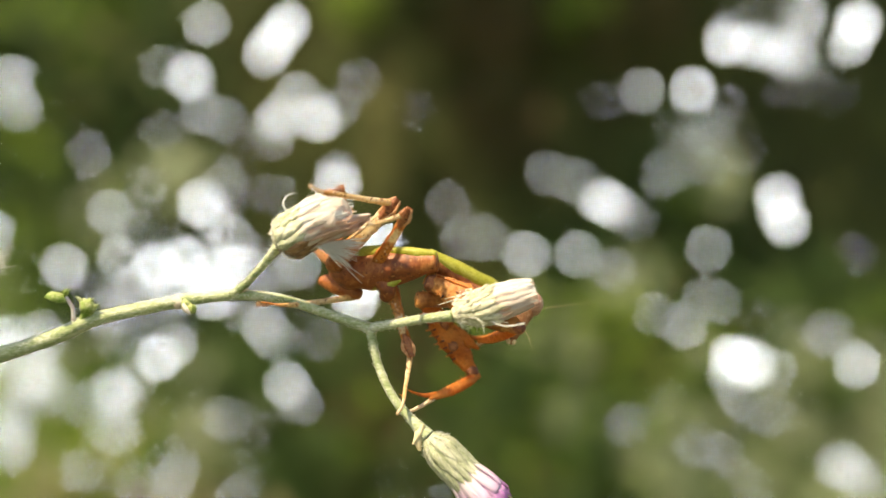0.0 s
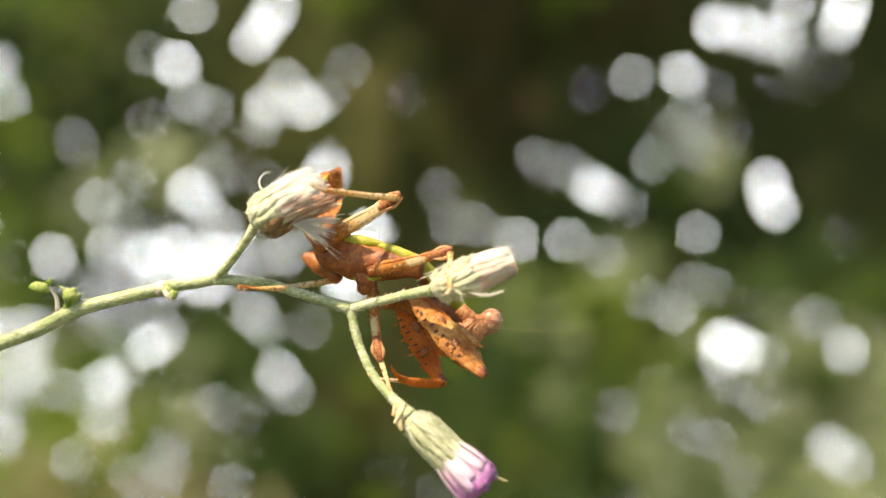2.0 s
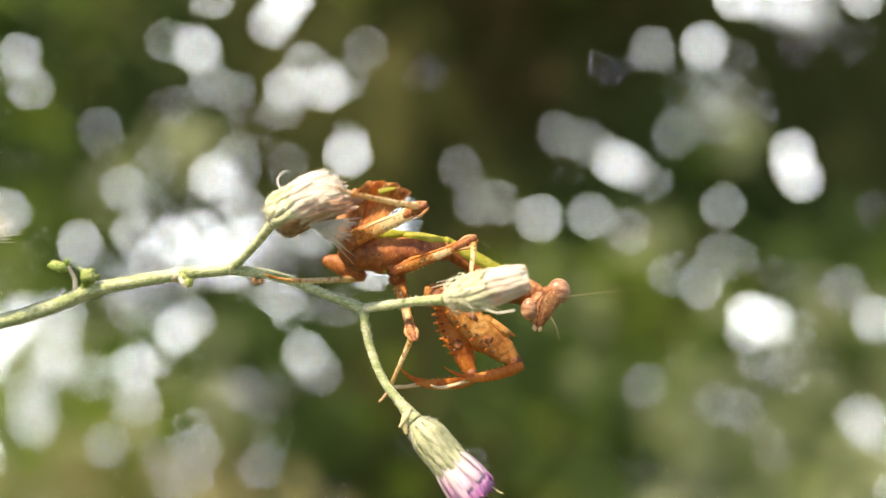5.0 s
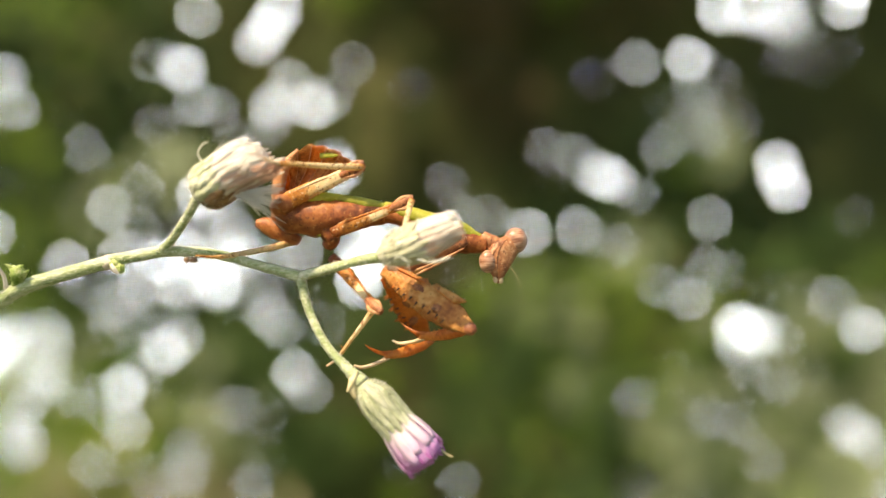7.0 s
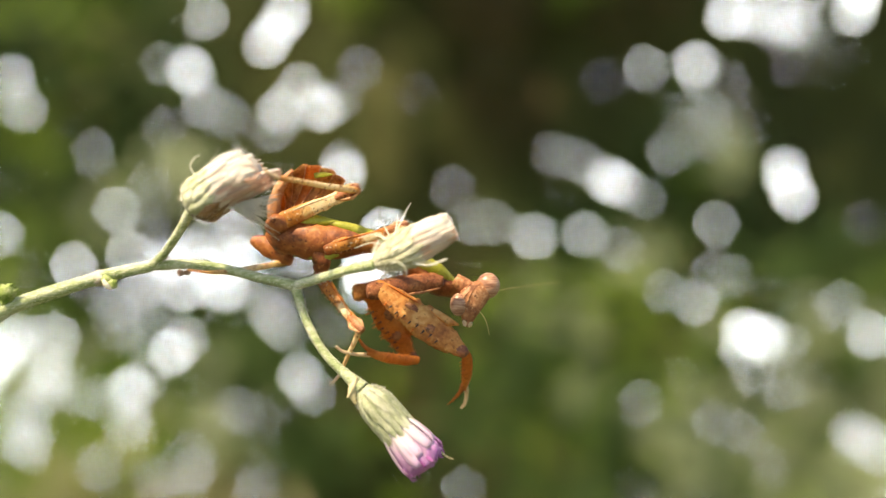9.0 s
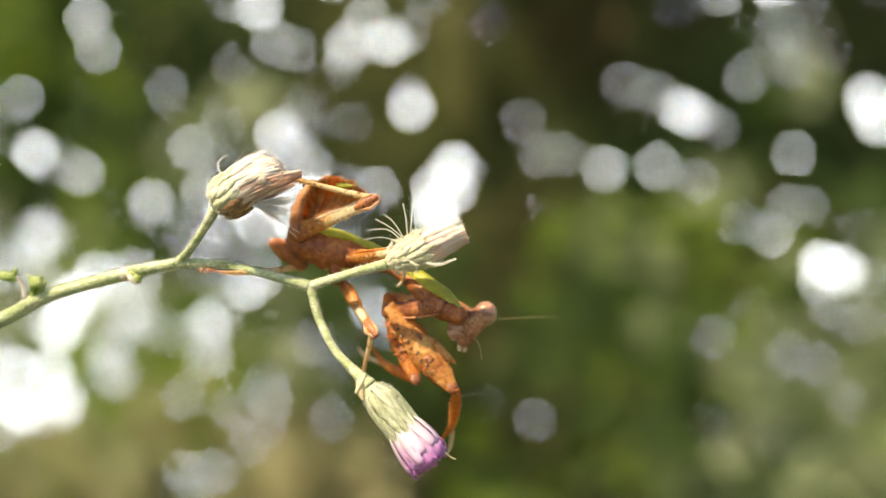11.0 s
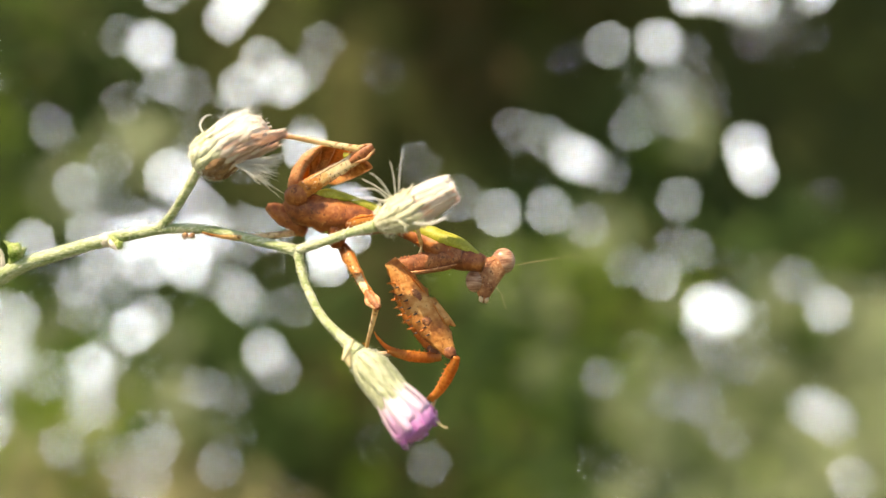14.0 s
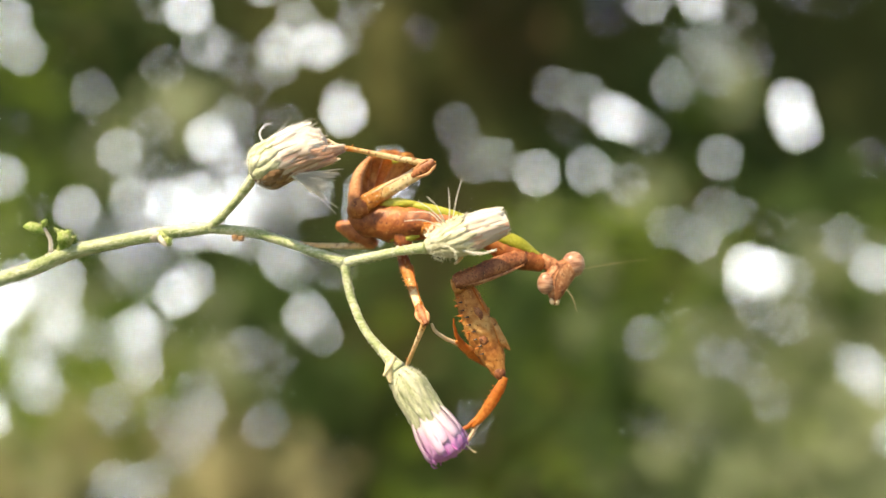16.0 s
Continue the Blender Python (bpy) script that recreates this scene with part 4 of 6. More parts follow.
part("mouth", ball(ball(bmesh.new(), (-13, -8, -43), (5, 5, 8), 5, 0.2), (-5, -7, -44), (5, 5, 8), 6, 0.2), BAND, head)
part("antenna", tube(bmesh.new(), [(38, 8, 14), (70, 12, 20), (130, 20, 30), (165, 26, 34)], [0.34, 0.24, 0.18, 0.12], 1, 5, 5), BAND, head)
part("antenna", tube(bmesh.new(), [(8, -8, -18), (22, -14, -36), (30, -18, -62)], [0.5, 0.35, 0.2], 1, 5, 5), BAND, head)


def foreleg(side, shade, seed, coxa_len, femur_len, tibia_len):
    coxa = limb("fore_coxa", [(-6, 0, 0), (30, 0, -2), (80, 0, 0), (coxa_len - 8, 0, 1), (coxa_len + 6, 0, 0)], [11, 17, 16, 15, 11], DARK if side == "near" else BROWN, 0.5, seed, "flat dark brown coxa", rough=0.3, sides=16)
    spines(coxa, [(x, -4 + 2 * (k % 3), -13) for k, x in enumerate(range(16, coxa_len - 6, 9))], 4, FACE, 0.1, 2.2, "coxa_tooth")
    part("coxa_edge", tube(bmesh.new(), [(4, -5, 12), (40, -6, 15), (85, -6, 15), (coxa_len - 4, -4, 11)], [1.6, 2.4, 2.4, 1.6], 0.8, 6, 5, 0.7, seed), FACE, coxa)
    f = femur_len / 180
    femur = limb("fore_femur", [(-10 * f, 0, 4), (20 * f, 0, 4), (60 * f, 0, 2), (100 * f, 0, 1), (140 * f, 0, 0), (168 * f, 0, -1), (182 * f, 0, 0)], [r * (1 if side == "near" else 0.78) for r in (11, 18, 25, 28, 23, 15, 10)], shade, 0.32, seed + 1, "broad mottled raptorial femur", rough=0.3, sides=16)
    spines(femur, [(x * f, -7 + 14 * (k % 2), z) for k, (x, z) in enumerate(((26, -10), (42, -14), (58, -17), (74, -19), (90, -20), (106, -19), (122, -16), (138, -12)))], 9 if side == "far" else 8, ORANGE, 0.3, 2.4 if side == "far" else 2.0)
    spines(femur, [(x * f, -8.5, -9 - 3 * (k % 2)) for k, x in enumerate((36, 50, 64, 78, 92, 106, 120, 134))], 8, SPINE, 0.25, 1.9, "tooth")
    part("lobe", blade(bmesh.new(), [(72 * f, 0, 13), (104 * f, -2, 21), (130 * f, -2, 27), (148 * f, -1, 33)], [9, 12, 8, 1.5], (0, -1, 0), 3.5), shade, femur)
    part("ridge", tube(bmesh.new(), [(10 * f, -4, 17), (50 * f, -5, 21), (95 * f, -5, 23), (135 * f, -4, 20)], [1.4, 2.0, 2.0, 1.2], 0.8, 6, 4, 0.6, seed), ORANGE, femur)
    part("blotch", ball(ball(bmesh.new(), (66 * f, -6.6, 9), (13, 3, 7), seed, 0.5), (112 * f, -7, -2), (10, 3, 8), seed + 3, 0.5), DARK, femur)
    part("knee_cap", ball(bmesh.new(), (178 * f, 0, -1), (13, 7, 11), seed, 0.2), DARK, femur)
    g = tibia_len / 100
    tibia = limb("fore_tibia", [(-6, 0, 0), (20 * g, 0, 3), (55 * g, 0, 3), (84 * g, 0, 0), (100 * g, 0, -2)], [7, 10, 10, 7, 4.5], ORANGE, 0.6, seed + 2, "orange tibia with a hooked claw")
    part("claw", tube(bmesh.new(), [(84 * g, 0, -3), (104 * g, 0, -10), (122 * g, 0, -24), (130 * g, 0, -34)], [6, 4.2, 2.2, 0.5], 0.7, 6, 4), ORANGE, tibia)
    spines(tibia, [(x * g, 0, -8 + 0.05 * x) for x in (18, 28, 38, 48, 58, 68, 78)], 4.5, ORANGE, -0.2, 1.4)
    part("tarsus", tube(bmesh.new(), [(92 * g, 2, 2), (118 * g, 3, 4), (146 * g, 4, 2), (160 * g, 4, -6)], [4.5, 3.4, 3.2, 2.0], 1, 7, 5, 0.4, seed), BAND, tibia)
    return coxa, femur, tibia


coxa_far, fore_femur_far, fore_tibia_far = foreleg("far", ORANGE, 30, 150, 168, 104)
coxa_near, fore_femur_near, fore_tibia_near = foreleg("near", BROWN, 20, 135, 182, 101)


def walking_leg(kind, seed, femur_len, tibia_len, thick, foot, root=8):
    """Slim banded leg: femur with a dark knee, thin pale shin, and a foot."""
    f = femur_len
    hind = kind == "hind"
    femur = limb("femur", [(-root, 0, 0), (f * 0.12, 0, 1), (f * 0.3, 0, 1), (f * 0.6, 0, 0), (f * 0.85, 0, 1), (f + 5, 0, 1)], [thick * k for k in ((0.9, 1.3, 1.15, 0.85, 0.9, 0.7) if hind else (0.85, 1.15, 0.95, 0.75, 0.8, 0.6))], HIND_FEMUR if hind else MID_FEMUR, 0.55, seed, rough=0.24, sides=16)
    spines(femur, [(f * (0.14 + 0.07 * k), -2 + 3 * (k % 2), -thick * (1.05 - 0.05 * k)) for k in range(10)], 3.2, FACE, 0.2, 1.7, "thigh_tooth")
    part("thigh_keel", tube(bmesh.new(), [(f * 0.06, -thick * 0.4, thick * 0.75), (f * 0.3, -thick * 0.45, thick * 0.8), (f * 0.78, -thick * 0.35, thick * 0.5)], [1.2, 1.9, 1.1], 0.8, 6, 5, 0.7, seed + 2), BAND if hind else ORANGE, femur)
    part("knee_lobe", blade(bmesh.new(), [(f * 0.74, -6, 0), (f * 0.90, -8, 2), (f * 1.06, -7, 3)], [thick * 0.3, thick * (0.85 if hind else 0.9), thick * 0.45], (0, -1, 0), 4), DARK, femur, "dark hollow of the knee")
    part("knee_rim", tube(bmesh.new(), [(f * 0.78, -6, thick * 0.5), (f * 0.94, -8, thick * 0.95), (f * 1.06, -6, thick * 0.55)], [1.8, 3.6, 1.8], 1, 6, 4, 0.3, seed), TAN, femur)
    part("knee_rim", tube(bmesh.new(), [(f * 0.78, -6, -thick * 0.4), (f * 0.92, -8, -thick * 0.85), (f * 1.06, -6, -thick * 0.2)], [1.8, 3.6, 1.8], 1, 6, 4, 0.3, seed + 1), TAN, femur)
    t = tibia_len
    tibia = limb("tibia", [(-4, 0, 0), (t * 0.1, 0, 1), (t * 0.4, 0, 1), (t * 0.75, 0, 0), (t, 0, 0)], [thick * k for k in (0.5, 0.52, 0.42, 0.34, 0.36)], HIND_SHIN if hind else MID_SHIN, 0.9, seed + 1)
    spines(tibia, [(t * 0.93, 0, -2)], 7, ORANGE, 0.4, 1.2)
    part("tarsus", tube(bmesh.new(), [(t * 0.97, 0, 0), (t + foot * 0.5, -2, -2), (t + foot, -3, -8)], [thick * 0.32, thick * 0.25, thick * 0.2], 1, 6, 4, 0.4, seed), BAND, tibia)
    return femur, tibia


mid_leg_down_femur, mid_leg_down_tibia = walking_leg("mid", 40, 134, 100, 10.5, 34, 26)
mid_leg_up_femur, mid_leg_up_tibia = walking_leg("mid", 50, 140, 78, 10.5, 16)
hind_leg_femur, hind_leg_tibia = walking_leg("hind", 60, 150, 158, 12.5, 30)
hind_shin_far = limb("tibia", [(-4, 0, 0), (50, 0, 1), (105, 0, 0), (128, 0, -2), (150, 2, -6), (176, 4, -14)], [6, 5.2, 4.6, 4.2, 2.2, 1.6], HIND_SHIN, 0.9, 70)


def motions():
    walk(weed, [
        (0, pose(0, 0, 1.1, 2.64, -0.88, 0.61)),
        (0.5, pose(0, 0, 1.1, 7.91, 0.59, -1.60)),
        (1, pose(0, 0, 1.1, 4.28, 0.59, -1.85)),
        (1.5, pose(0, 0, 1.1, 2.48, -1.69, -1.92)),
        (2, pose(0, 0, 1.1, -2.39, -2.28, -2.77)),
        (2.5, pose(0, 0, 1.1, -2.44, -1.55, -3.20)),
        (3, pose(0, 0, 1.1, 0.24, -0.19, -0.70)),
        (3.5, pose(0, 0, 1.1, 2.82, 0.43, -3.11)),
        (4, pose(0, 0, 1.1, 4.17, 2.87, -3.11)),
        (6.5, pose(0, 0, 1.1, -2.03, 0.19, -2.20)),
        (7, pose(0, 0, 1.1, 3.08, -2.23, -2.34)),
        (7.5, pose(0, 0, 1.1, 5.62, -3.15, -2.75)),
        (8, pose(0, 0, 1.1, 4.95, -3.04, -1.88)),
        (10.5, pose(0, 0, 1.1, -2.85, -6.68, 4.61)),
        (11, pose(0, 0, 1.1, -7.34, -1.78, 4.46)),
        (11.5, pose(0, 0, 1.1, -0.27, -0.24, 3.82)),
        (12, pose(0, 0, 1.1, -2.63, 0.92, 4.07)),
        (12.5, pose(0, 0, 1.1, -1.60, 0.12, 5.30)),
        (13, pose(0, 0, 1.1, -0.26, 1.45, 1.22)),
        (13.5, pose(0, 0, 1.1, 1.03, 1.67, -0.60)),
        (14, pose(0, 0, 1.1, -5.93, -2.63, -2.85)),
        (14.5, pose(0, 0, 1.1, -8.73, -2.99, 0.95)),
        (15, pose(0, 0, 1.1, -11.91, -3.16, 2.64)),
        (15.5, pose(0, 0, 1.1, -10.65, -1.16, 0.87)),
        (16, pose(0, 0, 1.1, -4.68, 2.83, 0.64))])
    # the flower and the withered head nod on their stalks: seconds, fall below the level in degrees, lean towards the clearing
    walk(purple_head, [(t, head_frame(CUP_P, Vector(CUP_P) + Vector((math.cos(radians(a)), -lean, -math.sin(radians(a)))))) for t, a, lean in (
        (0, 47, 0.05), (0.5, 47, 0.05), (1, 47, 0.05), (1.5, 47.5, 0.05), (2, 46.5, 0.05), (2.5, 46.5, 0.05), (3, 48, 0.05), (3.5, 49.5, 0.05), (4, 49, 0.05),
        (6.5, 52, 0.05), (7, 54.5, 0.05), (7.5, 55.5, 0.05), (8, 55.5, 0.05), (10.5, 55, 0.1), (11, 55.5, 0.05), (11.5, 59, 0.05), (12, 59, 0.05), (12.5, 60, 0.05), (13, 59, 0.05), (13.5, 56.5, 0.05),
        (14, 55, 0.1), (14.5, 49.5, 0.26), (15, 49.5, 0.3), (15.5, 51, 0.22), (16, 58, 0.05))])
    walk(right_head, [(t, head_frame(CUP_R, Vector(CUP_R) + Vector((math.cos(radians(a)), -0.06, math.sin(radians(a)))))) for t, a in (
        (0, 15), (0.5, 10), (1, 7), (1.5, 19), (2, 17), (2.5, 18), (3, 16), (3.5, 13), (4, 14), (6.5, 16), (7, 17), (7.5, 15), (8, 17), (10.5, 20), (11, 19), (11.5, 18), (12, 18), (12.5, 18),
        (13, 19), (13.5, 21.8), (14, 20), (14.5, 21.8), (15, 25), (15.5, 22), (16, 18))])
    # its loose bristles lie behind the tuft at first and stand up later
    lying, standing = pose(0.00225, -0.0009, 0.0015, -100, 0, 0), pose(0.00225, -0.0009, 0.0015, 0, 0, 0)
    walk(bristle_fan, [(0, lying), (8.2, lying), (9.2, pose(0.00225, -0.0009, 0.0015, -50, 0, 0)), (10.2, standing), (16, standing)])
    walk(mantis, [
        (0, pose(-0.003363, 0.0021, 1.105692, 0.39, -1.48, -14.64)),
        (0.5, pose(-0.002399, 0.002171, 1.106587, -0.73, -9.99, 0.51)),
        (1, pose(-0.00182, 0.002164, 1.106702, -0.18, -5.32, -3.15)),
        (1.5, pose(-0.00267, 0.002166, 1.105962, -0.51, 5.70, -0.02)),
        (2, pose(-0.002681, 0.002204, 1.105703, -4.69, 12.81, -17.67)),
        (2.5, pose(-0.002665, 0.00224, 1.105902, -5.12, 13.52, -19.72)),
        (3, pose(-0.002481, 0.002207, 1.105678, -2.85, 11.71, -8.35)),
        (3.5, pose(-0.001862, 0.002224, 1.105875, -1.44, -2.60, 0.93)),
        (4, pose(-0.001755, 0.002257, 1.105882, -1.73, -2.14, 0.83)),
        (6.5, pose(-0.002017, 0.002255, 1.105362, -4.89, 12.85, -11.39)),
        (7, pose(-0.002089, 0.002204, 1.106193, -1.12, 6.08, -0.62)),
        (7.5, pose(-0.002151, 0.002157, 1.105675, -0.51, 6.02, -1.11)),
        (8, pose(-0.002257, 0.002164, 1.105337, -0.63, 4.83, -0.84)),
        (10.5, pose(-0.001963, 0.002206, 1.1053, -6.52, 22.48, -9.01)),
        (11, pose(-0.001784, 0.00235, 1.104829, -4.00, 20.92, 5.84)),
        (11.5, pose(-0.000779, 0.00249, 1.105477, -4.97, 11.32, 6.29)),
        (12, pose(-0.000801, 0.002326, 1.104645, -3.78, 3.54, 5.41)),
        (12.5, pose(-0.000811, 0.00236, 1.104776, -4.33, 7.33, 5.85)),
        (13, pose(-0.000275, 0.002444, 1.105056, -4.09, 12.99, 6.16)),
        (13.5, pose(-0.000081, 0.002337, 1.10412, -3.88, 6.08, -4.37)),
        (14, pose(-0.000584, 0.002311, 1.104872, -2.33, 17.70, -2.02)),
        (14.5, pose(-0.001532, 0.00231, 1.103902, -11.14, 24.59, -19.94)),
        (15, pose(-0.00096, 0.002417, 1.10435, -17.71, 34.59, -22.57)),
        (15.5, pose(-0.000455, 0.002435, 1.103857, -18.29, 32.14, -23.78)),
        (16, pose(0.000988, 0.002479, 1.10454, -6.71, 8.91, -12.79))])
    walk(pronotum, [
        (0, pose(0.008733, 0.001345, -0.000017, 10.44, 27.57, 36.33)),
        (0.5, pose(0.009391, 0.000014, 0, 1.00, 19.31, 2.87)),
        (1, pose(0.009205, 0.000298, -0.000001, 7.05, 19.68, 22.95)),
        (1.5, pose(0.009296, 0.000005, 0, 16.21, 22.30, 37.21)),
        (2, pose(0.008606, 0.001483, -0.000036, 38.51, 29.43, 58.01)),
        (2.5, pose(0.008427, 0.001528, -0.000042, 33.23, 23.33, 57.31)),
        (3, pose(0.009052, 0.000789, -0.000012, 14.95, 20.41, 45.51)),
        (3.5, pose(0.009427, 0.000018, 0, 3.72, 19.99, 10.66)),
        (4, pose(0.009471, 0.000023, 0, 0.17, 21.31, 0.38)),
        (6.5, pose(0.008875, 0.001107, -0.000011, 20.77, 26.48, 52.13)),
        (7, pose(0.009831, 0.000108, 0.000004, 0.14, 12.78, 1.36)),
        (7.5, pose(0.009788, 0.000103, 0, -1.26, 13.39, -4.74)),
        (8, pose(0.009705, 0.000086, 0.000001, 0.19, 15.82, 1.23)),
        (10.5, pose(0.008908, 0.000949, -0.000028, 26.79, 16.12, 46.93)),
        (11, pose(0.009272, -0.000208, 0.000006, -6.78, 15.24, -26.79)),
        (11.5, pose(0.009588, 0.000052, 0, 0.07, 9.87, 0.63)),
        (12, pose(0.010143, 0.000167, -0.000001, 0.18, 13.17, 2.01)),
        (12.5, pose(0.010213, 0.000196, 0.000003, 0.16, 9.60, 2.39)),
        (13, pose(0.009381, 0.000018, 0, 0.07, 10.64, 0.26)),
        (13.5, pose(0.009134, 0.000555, 0.000011, 0.91, 18.64, 8.37)),
        (14, pose(0.00932, 0.000011, 0, -1.82, 7.03, -14.78)),
        (14.25, pose(0.008653, 0.000655, 0.000003, 29.83, 25.79, 18.19)),
        (14.5, pose(0.007986, 0.001298, 0.000005, 68.65, 22.21, 58.21)),
        (15, pose(0.007976, 0.001319, 0.000007, 69.89, 18.24, 57.10)),
        (15.5, pose(0.008186, 0.0015, -0.000008, 60.25, 13.58, 55.73)),
        (16, pose(0.008856, 0.0012, 0.000036, 1.66, 16.16, 18.73))])
    walk(head, [
        (0, pose(0.015848, 0.004035, -0.005231, 0.00, 4.38, 14.64)),
        (0.5, pose(0.018783, -0.000154, -0.004422, 0.00, 3.27, -0.16)),
        (1, pose(0.017914, 0.000771, -0.004344, -0.00, 1.89, 2.78)),
        (1.5, pose(0.0162, -0.000173, -0.004795, -0.00, 0.11, -0.26)),
        (2, pose(0.014325, 0.004136, -0.004498, 0.00, 1.27, 16.49)),
        (2.5, pose(0.015205, 0.004709, -0.0039, 0.00, -3.33, 17.57)),
        (3, pose(0.01584, 0.002144, -0.00404, 0.00, -3.75, 8.07)),
        (3.5, pose(0.018926, -0.00014, -0.004408, 0.00, 1.09, -0.12)),
        (4, pose(0.019098, -0.000125, -0.004392, 0.00, 1.43, -0.07)),
        (6.5, pose(0.016445, 0.003319, -0.004717, 0.00, 0.36, 11.75)),
        (7, pose(0.020031, 0.000155, -0.00296, 0.00, -6.40, 0.73)),
        (7.5, pose(0.019531, 0.000133, -0.003218, 0.00, -6.27, 0.68)),
        (8, pose(0.019339, 0.000081, -0.00378, -0.00, -4.26, 0.54)),
        (10.5, pose(0.017494, 0.002985, -0.003073, 0.00, -12.16, 10.01)),
        (11, pose(0.018065, -0.000872, -0.003141, 0.00, -10.44, -2.45)),
        (11.5, pose(0.020237, -0.000025, -0.002567, 0.00, -10.00, 0.21)),
        (12, pose(0.020514, 0.000335, -0.003491, 0.00, -4.37, 1.22)),
        (12.5, pose(0.020431, 0.00042, -0.002878, 0.00, -7.35, 1.46)),
        (13, pose(0.019377, -0.00014, -0.002997, 0.00, -9.96, -0.12)),
        (13.5, pose(0.018912, 0.001726, -0.004198, -0.00, -3.42, 5.52)),
        (14, pose(0.018788, -0.000162, -0.002067, -0.00, -15.11, -0.19)),
        (14.5, pose(0.014843, 0.004281, -0.003623, 0.00, -8.83, 16.46)),
        (15, pose(0.015406, 0.004536, -0.002898, 0.00, -16.52, 16.76)),
        (15.5, pose(0.015259, 0.00489, -0.00228, 0.00, -18.46, 18.13)),
        (16, pose(0.018655, 0.004126, -0.003667, 0.00, -6.48, 12.77))])
    walk(abdomen, [
        (0, pose(0.0009, 0, 0.0006, -120.83, -73.26, 134.38)),
        (0.5, pose(0.0009, 0, 0.0006, -82.55, -75.60, 82.61)),
        (1, pose(0.0009, 0, 0.0006, -125.69, -72.94, 127.26)),
        (1.5, pose(0.0009, 0, 0.0006, -122.63, -72.82, 121.19)),
        (2, pose(0.0009, 0, 0.0006, -135.29, -65.62, 149.71)),
        (2.5, pose(0.0009, 0, 0.0006, -109.46, -67.34, 125.64)),
        (3, pose(0.0009, 0, 0.0006, -115.00, -70.03, 121.77)),
        (3.5, pose(0.0009, 0, 0.0006, -21.60, -50.02, 27.20)),
        (4, pose(0.0009, 0, 0.0006, -13.13, -46.84, 17.65)),
        (6.5, pose(0.0009, 0, 0.0006, -23.84, -49.61, 41.87)),
        (7, pose(0.0009, 0, 0.0006, 8.44, -40.66, -12.09)),
        (7.5, pose(0.0009, 0, 0.0006, 7.45, -41.24, -10.54)),
        (8, pose(0.0009, 0, 0.0006, 7.90, -41.80, -11.23)),
        (10.5, pose(0.0009, 0, 0.0006, 14.28, -56.79, -6.91)),
        (11, pose(0.0009, 0, 0.0006, 13.86, -55.09, -19.19)),
        (11.5, pose(0.0009, 0, 0.0006, 11.60, -47.86, -15.26)),
        (12, pose(0.0009, 0, 0.0006, 8.10, -42.93, -10.58)),
        (12.5, pose(0.0009, 0, 0.0006, 6.86, -38.77, -9.42)),
        (13, pose(0.0009, 0, 0.0006, 8.18, -39.72, -12.80)),
        (13.5, pose(0.0009, 0, 0.0006, -7.89, -49.30, 15.88)),
        (14, pose(0.0009, 0, 0.0006, 8.02, -40.79, -12.37)),
        (14.5, pose(0.0009, 0, 0.0006, -47.61, -68.02, 66.22)),
        (15, pose(0.0009, 0, 0.0006, -28.67, -55.22, 50.41)),
        (15.5, pose(0.0009, 0, 0.0006, -26.64, -53.48, 50.10)),
        (16, pose(0.0009, 0, 0.0006, -20.06, -49.34, 38.48))])
